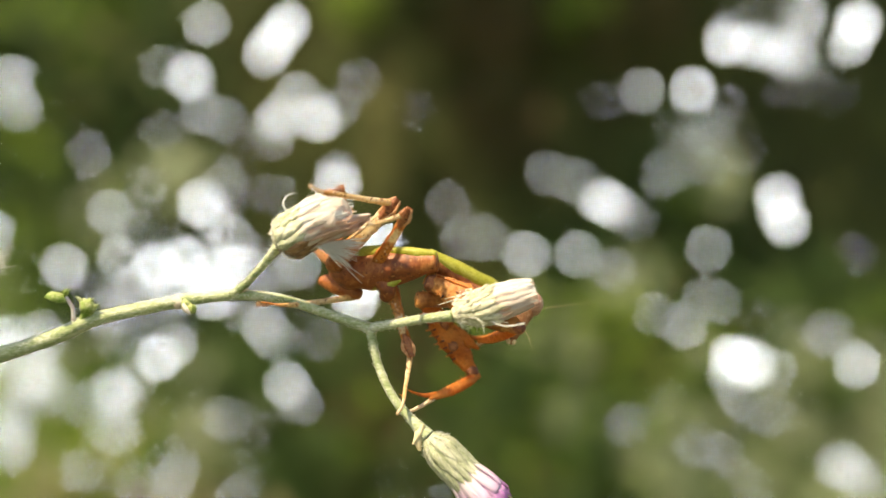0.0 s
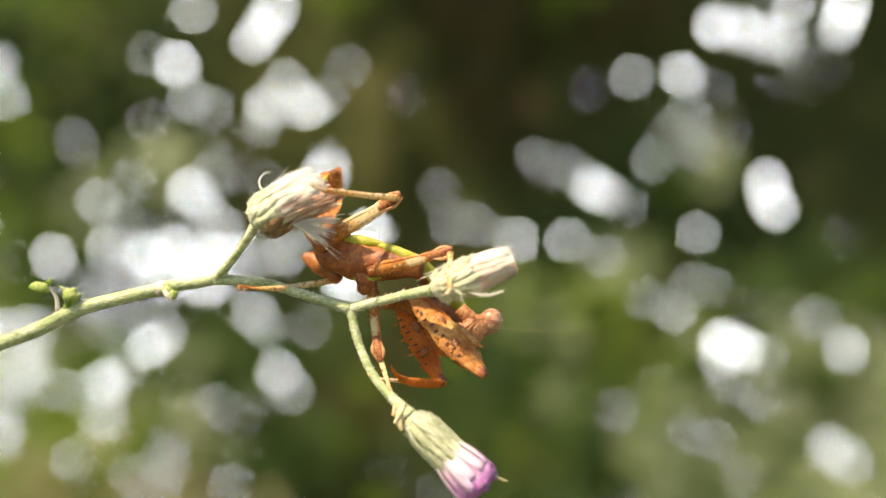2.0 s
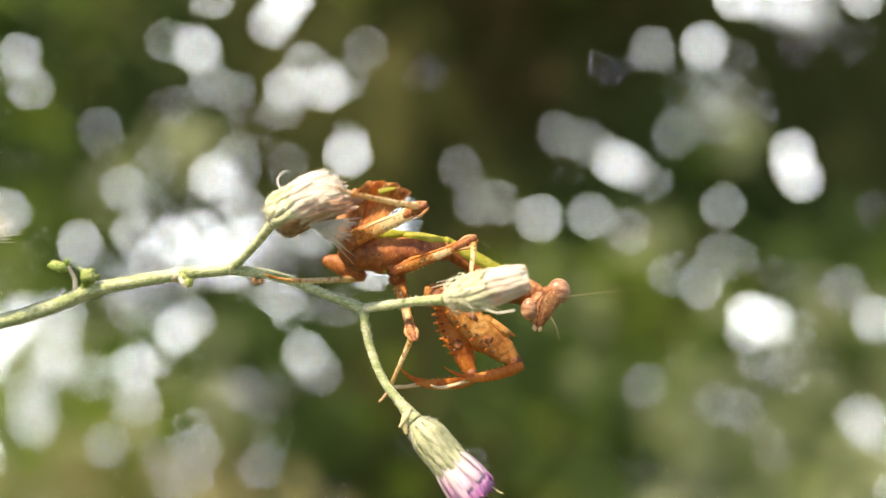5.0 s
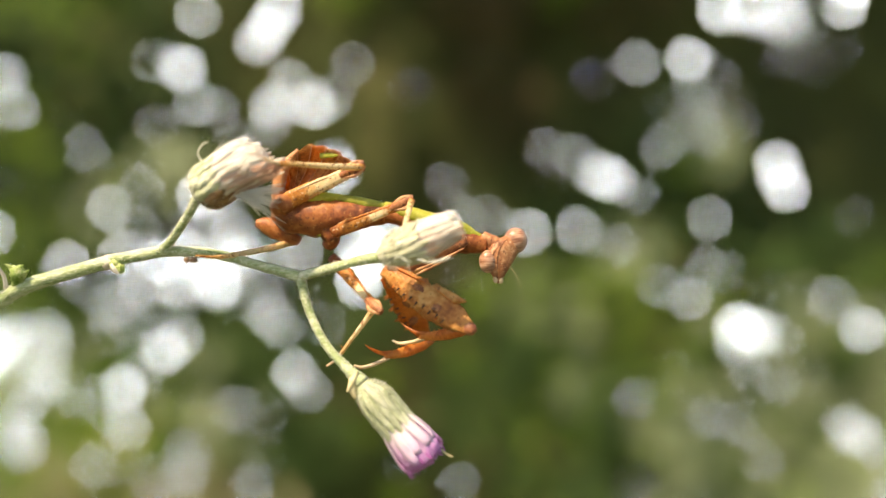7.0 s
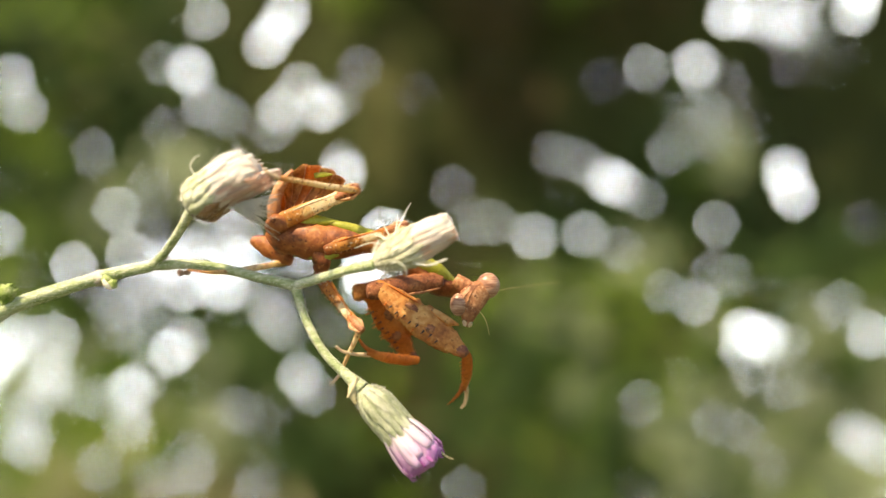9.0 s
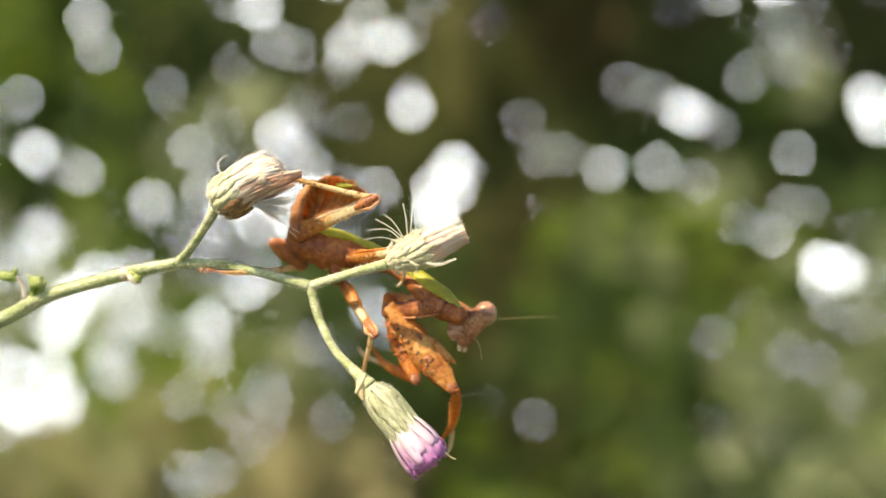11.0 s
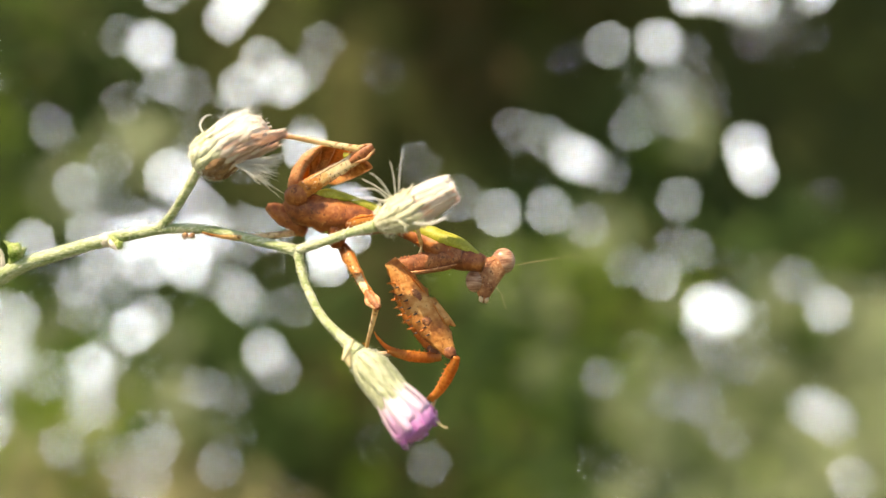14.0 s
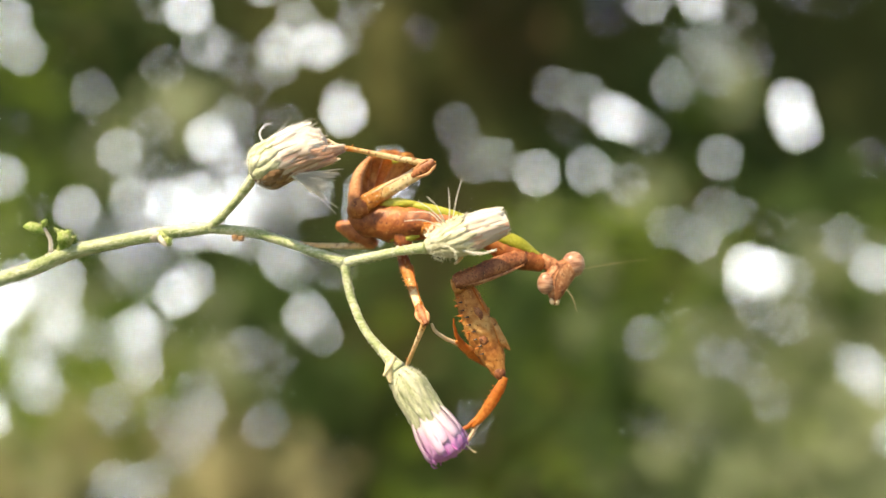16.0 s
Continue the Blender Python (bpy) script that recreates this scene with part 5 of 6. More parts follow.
    walk(coxa_near, [
        (0, pose(0.013907, 0.004286, -0.003821, 173.45, -16.56, -143.42)),
        (0.5, pose(0.015859, -0.000454, -0.0028, 178.45, -8.94, -170.29)),
        (1, pose(0.015376, 0.002115, -0.002919, 175.91, -8.27, -150.77)),
        (1.5, pose(0.014622, 0.003259, -0.003307, 169.04, -14.53, -142.58)),
        (2, pose(0.012087, 0.006047, -0.004153, 169.81, -13.08, -125.03)),
        (2.5, pose(0.012251, 0.00637, -0.00348, 173.65, -8.06, -124.00)),
        (3, pose(0.01394, 0.004847, -0.003099, -179.82, 0.24, -135.20)),
        (3.5, pose(0.015848, 0.000447, -0.002911, -173.66, 18.97, -161.25)),
        (4, pose(0.015815, -0.000734, -0.003012, -177.77, 17.71, -172.79)),
        (6.5, pose(0.012967, 0.005438, -0.003805, 178.85, -1.47, -130.25)),
        (7, pose(0.016564, -0.000531, -0.002034, -176.66, 26.75, -171.88)),
        (7.5, pose(0.016396, -0.001259, -0.00209, -179.86, 18.78, -178.89)),
        (8, pose(0.016318, -0.000571, -0.002391, -177.77, 18.53, -172.48)),
        (10.5, pose(0.013874, 0.005265, -0.002598, -171.67, 9.42, -128.16)),
        (10.75, pose(0.014348, 0.000649, -0.00241, 178.28, 19.67, -175.26)),
        (11, pose(0.014823, -0.003966, -0.002222, 163.31, 19.18, 135.17)),
        (11.5, pose(0.016407, -0.000672, -0.001693, -174.16, 25.59, -166.47)),
        (12, pose(0.016869, -0.000396, -0.002086, -175.09, 29.66, -168.94)),
        (12.5, pose(0.017059, -0.000318, -0.001659, -176.89, 25.94, -171.47)),
        (13, pose(0.016172, -0.000751, -0.001785, -178.30, 24.62, -176.05)),
        (13.5, pose(0.015649, 0.000713, -0.002712, -176.09, 17.39, -161.59)),
        (14, pose(0.015774, -0.002535, -0.001327, 167.79, 21.22, 148.93)),
        (14.25, pose(0.013768, 0.001861, -0.002322, 177.49, 10.66, -154.85)),
        (14.5, pose(0.011763, 0.006257, -0.003317, 174.27, -3.06, -101.52)),
        (15, pose(0.012011, 0.00637, -0.002839, -146.82, 15.83, -95.88)),
        (15.5, pose(0.012511, 0.006607, -0.002269, -178.30, 0.98, -101.90)),
        (16, pose(0.015338, 0.002568, -0.002414, -169.34, 23.94, -142.34))])
    walk(fore_femur_near, [
        (0, pose(0.008674, 0.000612, -0.001908, -8.81, 26.23, -4.69)),
        (0.5, pose(0.008882, -0.001544, -0.001687, -13.28, 25.09, -29.28)),
        (1, pose(0.008651, -0.001119, -0.001815, -10.73, 15.75, -32.14)),
        (1.5, pose(0.010077, -0.001254, -0.001789, -3.32, 4.60, -36.15)),
        (2, pose(0.008957, 0.001005, -0.002812, -40.23, 30.77, -2.94)),
        (2.5, pose(0.009314, 0.001273, -0.002664, -30.41, 32.34, 16.81)),
        (3, pose(0.00986, -0.000009, -0.003088, -38.19, 32.31, -23.51)),
        (3.5, pose(0.00906, -0.001549, -0.00539, 13.79, 33.93, 23.62)),
        (4, pose(0.009171, -0.001522, -0.005153, 10.79, 34.78, 18.41)),
        (6.5, pose(0.008666, 0.000281, -0.00363, -10.97, 39.01, 10.21)),
        (7, pose(0.010163, -0.001377, -0.005293, -11.28, 26.01, -23.74)),
        (7.5, pose(0.009741, -0.001385, -0.004352, -0.78, 31.48, -0.82)),
        (8, pose(0.009726, -0.00141, -0.00462, -0.82, 30.91, -1.05)),
        (10.5, pose(0.011456, 0.000439, -0.003237, -37.94, 20.33, 1.59)),
        (11, pose(0.010678, -0.001093, -0.004154, -19.21, 32.12, -10.33)),
        (11.5, pose(0.0105, -0.001684, -0.004614, 0.25, 47.50, 0.55)),
        (12, pose(0.011111, -0.001355, -0.005431, -1.05, 58.12, -0.02)),
        (12.5, pose(0.010492, -0.001233, -0.004888, -1.65, 51.59, -0.65)),
        (13, pose(0.010043, -0.001399, -0.004593, -2.17, 48.34, -3.03)),
        (13.5, pose(0.009519, -0.000845, -0.004734, 0.76, 52.37, 6.47)),
        (14, pose(0.010353, -0.000748, -0.003765, -5.19, 39.20, -8.36)),
        (14.25, pose(0.011156, 0.000285, -0.00343, -24.98, 33.09, 17.67)),
        (14.5, pose(0.011959, 0.001318, -0.003095, -45.49, 34.73, 43.94)),
        (15, pose(0.012356, 0.001476, -0.003562, -54.03, 14.06, 57.87)),
        (15.5, pose(0.01185, 0.00158, -0.002318, -48.70, 27.35, 45.35)),
        (15.75, pose(0.011061, 0.00083, -0.003734, -22.59, 40.32, 28.82)),
        (16, pose(0.010273, 0.000079, -0.005151, 5.34, 58.07, 19.05))])
    walk(fore_tibia_near, [
        (0, pose(0.016358, 0.001574, -0.005987, 162.64, 18.23, 149.66)),
        (0.5, pose(0.016081, -0.003086, -0.005569, 175.75, 14.54, 163.35)),
        (1, pose(0.015901, -0.002629, -0.004365, 172.95, 16.51, 159.25)),
        (1.25, pose(0.016663, -0.003048, -0.003498, 94.50, 62.47, 99.32)),
        (1.5, pose(0.017425, -0.003468, -0.00263, 12.90, 18.17, 36.05)),
        (1.625, pose(0.017138, -0.002066, -0.003862, 50.00, 44.41, 63.47)),
        (1.75, pose(0.016851, -0.000664, -0.005094, 108.03, 44.34, 113.00)),
        (1.875, pose(0.016564, 0.000738, -0.006325, 145.01, 18.02, 140.29)),
        (2, pose(0.016277, 0.00214, -0.007557, 167.42, -16.02, 147.83)),
        (2.5, pose(0.016701, 0.003505, -0.007549, 116.32, 35.19, 148.42)),
        (3, pose(0.016589, -0.000681, -0.008074, 146.90, 13.69, 143.55)),
        (3.5, pose(0.015969, -0.00061, -0.010371, -173.66, 10.76, -149.37)),
        (4, pose(0.016258, -0.000825, -0.010258, -174.91, 14.70, -160.73)),
        (6.5, pose(0.016393, 0.001681, -0.009992, 163.00, 15.65, 167.29)),
        (7, pose(0.017508, -0.002595, -0.009343, 170.24, 16.26, 149.16)),
        (7.5, pose(0.017568, -0.001492, -0.009145, 178.23, 22.56, 176.07)),
        (8, pose(0.017788, -0.00154, -0.009449, 116.55, 52.02, 112.03)),
        (10.5, pose(0.019829, 0.001379, -0.006446, 24.48, 52.50, 74.94)),
        (11, pose(0.018509, -0.00249, -0.009154, 51.84, 55.99, 68.03)),
        (11.5, pose(0.017148, -0.001632, -0.011868, 168.22, 74.12, 167.98)),
        (12, pose(0.015988, -0.001359, -0.013271, 171.74, 60.63, 171.76)),
        (12.5, pose(0.016373, -0.001287, -0.012307, 173.29, 62.13, 173.88)),
        (13, pose(0.016679, -0.001729, -0.012062, 172.06, 69.58, 171.41)),
        (13.5, pose(0.01578, -0.000171, -0.012902, 173.50, 65.70, 178.39)),
        (14, pose(0.017869, -0.001765, -0.009967, 114.00, 61.27, 111.13)),
        (14.25, pose(0.017744, 0.001929, -0.009108, 61.34, 59.88, 99.98)),
        (14.5, pose(0.017619, 0.005622, -0.008249, 14.53, 54.80, 95.38)),
        (14.75, pose(0.017525, 0.00607, -0.006913, -70.61, 66.42, 2.79)),
        (15, pose(0.01743, 0.006517, -0.005577, -105.42, 32.40, -40.14)),
        (15.25, pose(0.017636, 0.006423, -0.006021, -70.45, 57.60, 6.56)),
        (15.5, pose(0.017843, 0.00633, -0.006465, -12.77, 48.66, 75.21)),
        (15.75, pose(0.016484, 0.004014, -0.009918, 38.11, 77.26, 87.37)),
        (16, pose(0.015126, 0.001697, -0.01337, 174.79, 65.83, -172.93))])
    walk(coxa_far, [
        (0, pose(0.013083, 0.005633, -0.003564, 179.26, -1.29, -135.52)),
        (0.5, pose(0.015788, 0.001144, -0.002774, -179.67, 11.82, -178.53)),
        (1, pose(0.014817, 0.003603, -0.002734, -179.21, 8.99, -172.15)),
        (1.5, pose(0.013828, 0.004585, -0.002893, -179.56, 0.59, -143.25)),
        (2, pose(0.011008, 0.00709, -0.003597, 179.87, -0.17, -124.68)),
        (2.5, pose(0.011079, 0.007358, -0.00302, -176.78, 3.91, -122.88)),
        (3, pose(0.012938, 0.006033, -0.002712, -173.11, 8.79, -133.58)),
        (3.5, pose(0.015588, 0.002023, -0.002813, -178.67, 18.16, -175.86)),
        (4, pose(0.015806, 0.000866, -0.003007, -178.57, 9.51, -171.45)),
        (6.5, pose(0.011941, 0.006556, -0.003297, -176.50, 4.33, -129.28)),
        (7, pose(0.016527, 0.001069, -0.00203, 179.38, 31.40, 179.53)),
        (7.5, pose(0.01652, 0.000336, -0.002124, 176.68, 26.61, 173.31)),
        (8, pose(0.016285, 0.001029, -0.002386, 179.53, 26.76, 179.48)),
        (10.5, pose(0.012792, 0.0064, -0.002284, -177.75, 2.57, -128.78)),
        (10.75, pose(0.014143, 0.001937, -0.002344, 178.80, 7.48, -175.99)),
        (11, pose(0.015494, -0.002525, -0.002404, 172.80, 8.27, 136.28)),
        (11.5, pose(0.01639, 0.000927, -0.001691, -170.40, 26.17, -158.81)),
        (12, pose(0.016814, 0.001203, -0.002081, 169.44, 29.53, 160.49)),
        (12.5, pose(0.016993, 0.001281, -0.001655, 179.37, 28.48, -179.87)),
        (13, pose(0.016165, 0.000849, -0.001783, -170.88, 25.05, -159.36)),
        (13.5, pose(0.015424, 0.002297, -0.002688, -172.75, 18.57, -152.73)),
        (14, pose(0.016176, -0.000987, -0.001377, 167.92, 20.26, 148.09)),
        (14.25, pose(0.013376, 0.003116, -0.00211, -167.16, 30.15, -152.46)),
        (14.5, pose(0.010576, 0.00722, -0.002843, -145.36, 15.86, -95.13)),
        (15, pose(0.010783, 0.007318, -0.002448, -128.38, 21.65, -89.53)),
        (15.5, pose(0.011248, 0.007549, -0.001992, -149.25, 15.43, -95.96)),
        (16, pose(0.014837, 0.004087, -0.00237, -163.15, 25.02, -131.62))])
    walk(fore_femur_far, [
        (0, pose(0.007385, 0.002026, -0.00348, 11.04, 54.89, 28.05)),
        (0.5, pose(0.008276, 0.000969, -0.004347, 5.74, 74.19, 5.80)),
        (1, pose(0.007464, 0.001793, -0.003879, -3.35, 68.87, -0.81)),
        (1.5, pose(0.007846, 0.000662, -0.002996, 4.42, 51.32, 5.39)),
        (2, pose(0.007031, 0.002383, -0.003625, -23.48, 45.93, 25.52)),
        (2.5, pose(0.007391, 0.00262, -0.0035, -23.29, 45.91, 26.86)),
        (3, pose(0.00809, 0.001647, -0.003814, -14.20, 50.05, 15.62)),
        (3.5, pose(0.008453, 0.001166, -0.005145, 24.75, 62.48, 27.34)),
        (4, pose(0.008553, 0.000561, -0.004267, 11.61, 68.58, 12.37)),
        (6.5, pose(0.00771, 0.002012, -0.003815, -3.43, 49.48, 20.36)),
        (7, pose(0.009909, 0.001123, -0.00607, 38.38, 38.99, 52.26)),
        (7.5, pose(0.009678, 0.001115, -0.005574, 38.80, 39.71, 52.21)),
        (8, pose(0.009429, 0.001088, -0.005844, 37.06, 37.31, 51.79)),
        (10.5, pose(0.008787, 0.001906, -0.002587, -29.73, 42.42, 17.79)),
        (11, pose(0.010103, 0.001282, -0.003398, -41.65, 44.36, -38.12)),
        (11.5, pose(0.010159, 0.000148, -0.005023, 31.30, 52.54, 37.66)),
        (12, pose(0.010668, 0.001981, -0.005735, -45.08, 41.31, -55.43)),
        (12.25, pose(0.010354, 0.001619, -0.005581, -2.54, 58.90, -1.99)),
        (12.5, pose(0.01004, 0.001256, -0.005426, 44.91, 44.78, 56.21)),
        (13, pose(0.009858, 0.000096, -0.004983, 27.75, 50.86, 34.03)),
        (13.5, pose(0.009033, 0.000881, -0.005094, 13.37, 58.09, 21.16)),
        (14, pose(0.010174, 0.001584, -0.00397, -3.03, 46.14, -4.39)),
        (14.25, pose(0.00998, 0.002069, -0.00422, -16.49, 33.45, 29.94)),
        (14.5, pose(0.009785, 0.002554, -0.004469, -34.75, 28.71, 63.46)),
        (15, pose(0.010586, 0.002846, -0.004555, -45.63, 22.78, 60.57)),
        (15.5, pose(0.010148, 0.002929, -0.003743, -44.08, 20.96, 60.25)),
        (15.75, pose(0.010037, 0.002339, -0.00464, -13.09, 35.47, 44.12)),
        (16, pose(0.009925, 0.00175, -0.005536, 21.33, 55.30, 38.18))])
    walk(fore_tibia_far, [
        (0, pose(0.011854, 0.004342, -0.010653, -169.48, 19.22, -135.94)),
        (0.5, pose(0.010703, 0.00118, -0.012963, -177.81, 13.21, -170.66)),
        (1, pose(0.010728, 0.001737, -0.012323, -176.86, 18.63, -167.48)),
        (1.5, pose(0.013305, 0.001145, -0.009844, -167.19, 23.13, -150.19)),
        (2, pose(0.012469, 0.004945, -0.009836, 152.26, 2.77, -124.33)),
        (2.5, pose(0.012866, 0.005336, -0.009813, 150.80, 0.98, -123.48)),
        (3, pose(0.013332, 0.003103, -0.01031, 163.42, 4.32, -133.49)),
        (3.5, pose(0.011905, 0.001796, -0.012545, -177.37, 8.76, -163.35)),
        (4, pose(0.011769, 0.001196, -0.012655, -178.78, 7.33, -170.60)),
        (6.5, pose(0.013169, 0.003971, -0.010605, 172.15, 2.67, -129.30)),
        (7, pose(0.014127, 0.003098, -0.011236, -166.58, 16.20, -138.73)),
        (7.5, pose(0.013882, 0.003066, -0.010755, -172.75, 19.24, -158.22)),
        (8, pose(0.013819, 0.003083, -0.010758, -172.79, 12.14, -148.43)),
        (10.5, pose(0.015037, 0.003868, -0.008573, 141.68, -5.22, -137.44)),
        (10.75, pose(0.014937, 0.001694, -0.008986, 154.40, -7.22, 179.07)),
        (11, pose(0.014836, -0.000481, -0.0094, 165.00, -0.01, 136.30)),
        (11.25, pose(0.014547, 0.000739, -0.010512, 173.43, 8.41, 171.32)),
        (11.5, pose(0.014257, 0.001958, -0.011624, -174.67, 10.34, -152.33)),
        (12, pose(0.014036, -0.000153, -0.01149, -175.79, -7.36, 151.31)),
        (12.5, pose(0.01365, 0.003183, -0.011217, 161.43, -21.29, -135.77)),
        (13, pose(0.014295, 0.001833, -0.011438, 179.00, -2.77, -160.31)),
        (13.5, pose(0.013259, 0.002488, -0.012365, 179.28, -4.35, -165.08)),
        (14, pose(0.016434, 0.001143, -0.010505, -176.69, 5.60, -149.52)),
        (14.25, pose(0.014838, 0.003858, -0.009206, -145.52, 37.34, -101.51)),
        (14.5, pose(0.013242, 0.006574, -0.007907, -94.86, 29.29, -36.40)),
        (15, pose(0.013885, 0.006836, -0.006989, -95.65, 34.07, -28.69)),
        (15.5, pose(0.014549, 0.007384, -0.006514, -111.07, 36.47, -44.60)),
        (15.75, pose(0.01414, 0.005929, -0.009474, -168.19, 22.55, -102.48)),
        (16, pose(0.013731, 0.004474, -0.012434, 164.98, -21.08, -130.50))])
    walk(mid_leg_down_femur, [
        (0, pose(0.00475, 0.001395, -0.001874, -37.54, 71.14, -24.44)),
        (0.5, pose(0.004697, 0.000137, -0.002665, -71.37, 58.95, -74.06)),
        (1, pose(0.004604, 0.000374, -0.002254, -69.59, 63.17, -68.85)),
        (1.5, pose(0.005309, 0.000126, -0.001939, -54.07, 60.79, -57.94)),
        (2, pose(0.004714, 0.001552, -0.002457, -32.37, 64.97, -18.49)),
        (2.5, pose(0.00504, 0.001753, -0.001817, -18.69, 71.09, -2.11)),
        (3, pose(0.00497, 0.000856, -0.002097, -51.13, 50.62, -50.01)),
        (3.5, pose(0.00519, 0.000139, -0.002618, -61.64, 57.24, -65.71)),
        (4, pose(0.004898, 0.000144, -0.002489, -56.48, 57.81, -60.80)),
        (6.5, pose(0.004899, 0.001172, -0.003128, -46.59, 41.90, -45.97)),
        (7, pose(0.005778, 0.000224, -0.00487, -27.82, 32.18, -44.01)),
        (7.5, pose(0.005412, 0.000214, -0.004125, -31.17, 34.14, -46.46)),
        (8, pose(0.00519, 0.000199, -0.004526, -25.01, 29.93, -42.55)),
        (10.5, pose(0.005661, 0.001151, -0.003473, -26.54, 29.76, -35.18)),
        (11, pose(0.005969, -0.000105, -0.003264, -24.54, 27.49, -47.14)),
        (11.5, pose(0.005676, 0.000171, -0.00481, -26.11, 29.32, -44.81)),
        (12, pose(0.005351, 0.000264, -0.004576, -30.91, 33.12, -46.40)),
        (12.5, pose(0.005155, 0.000281, -0.004552, -25.32, 30.52, -41.51)),
        (13, pose(0.004948, 0.00014, -0.00457, -25.67, 33.45, -41.21)),
        (13.5, pose(0.0045, 0.000585, -0.00428, -30.43, 35.99, -39.48)),
        (14, pose(0.005919, 0.00013, -0.003562, -25.71, 33.86, -41.03)),
        (14.5, pose(0.006061, 0.001947, -0.002141, -37.70, 37.75, -35.16)),
        (15, pose(0.006329, 0.002063, -0.002113, -30.21, 32.78, -30.32)),
        (15.5, pose(0.005682, 0.002018, -0.001829, -33.08, 33.90, -31.31)),
        (16, pose(0.004824, 0.001247, -0.004211, -47.16, 46.30, -43.39))])
    walk(mid_leg_down_tibia, [
        (0, pose(0.006646, 0.000734, -0.008222, -101.05, 45.73, -83.32)),
        (0.5, pose(0.005601, -0.002158, -0.008426, 176.48, 66.80, 176.01)),
        (1, pose(0.005612, -0.001601, -0.008258, -176.90, 72.35, -173.96)),
        (1.5, pose(0.007007, -0.00184, -0.007817, 95.37, 57.43, 94.27)),
        (1.75, pose(0.007144, -0.000429, -0.008181, -5.75, 70.16, -5.95)),
        (2, pose(0.007282, 0.000982, -0.008546, -42.57, 34.57, -41.81)),
        (2.5, pose(0.007306, 0.001695, -0.008468, -53.12, 38.40, -47.44)),
        (2.75, pose(0.007397, 0.000209, -0.007894, -21.16, 69.88, -13.43)),
        (3, pose(0.007488, -0.001277, -0.00732, 75.86, 62.31, 85.50)),
        (3.5, pose(0.00664, -0.002145, -0.008267, 178.62, 64.16, 178.34)),
        (4, pose(0.006596, -0.002027, -0.008178, -179.08, 62.55, -179.04)),
        (6.5, pose(0.007996, -0.001074, -0.007665, 94.86, 55.68, 105.77)),
        (7, pose(0.009362, -0.002426, -0.008122, 167.11, 57.27, 165.52)),
        (7.5, pose(0.008925, -0.002483, -0.007778, 145.17, 55.61, 140.55)),
        (8, pose(0.00902, -0.002445, -0.007658, 144.10, 51.79, 137.88)),
        (10.5, pose(0.009842, -0.00093, -0.006692, 65.91, 52.28, 80.53)),
        (11, pose(0.009679, -0.003074, -0.006207, 83.09, 55.41, 81.86)),
        (11.5, pose(0.009683, -0.002594, -0.008143, 140.95, 79.45, 140.68)),
        (12, pose(0.008992, -0.002447, -0.00825, 157.92, 70.37, 157.91)),
        (12.5, pose(0.00926, -0.002276, -0.00797, 164.14, 72.22, 164.85)),
        (13, pose(0.009053, -0.002373, -0.008315, 160.71, 80.64, 160.35)),
        (13.5, pose(0.00849, -0.001641, -0.008249, 162.53, 76.52, 167.59)),
        (14, pose(0.010009, -0.002366, -0.007329, 88.99, 54.18, 88.99)),
        (14.5, pose(0.009903, 0.000171, -0.006266, 47.18, 43.40, 73.98)),
        (15, pose(0.010635, 0.000461, -0.005681, 33.39, 34.59, 66.03)),
        (15.5, pose(0.00986, 0.000403, -0.005514, 32.07, 34.49, 66.02)),
        (16, pose(0.007869, -0.000735, -0.009078, 113.74, 55.05, 122.59))])
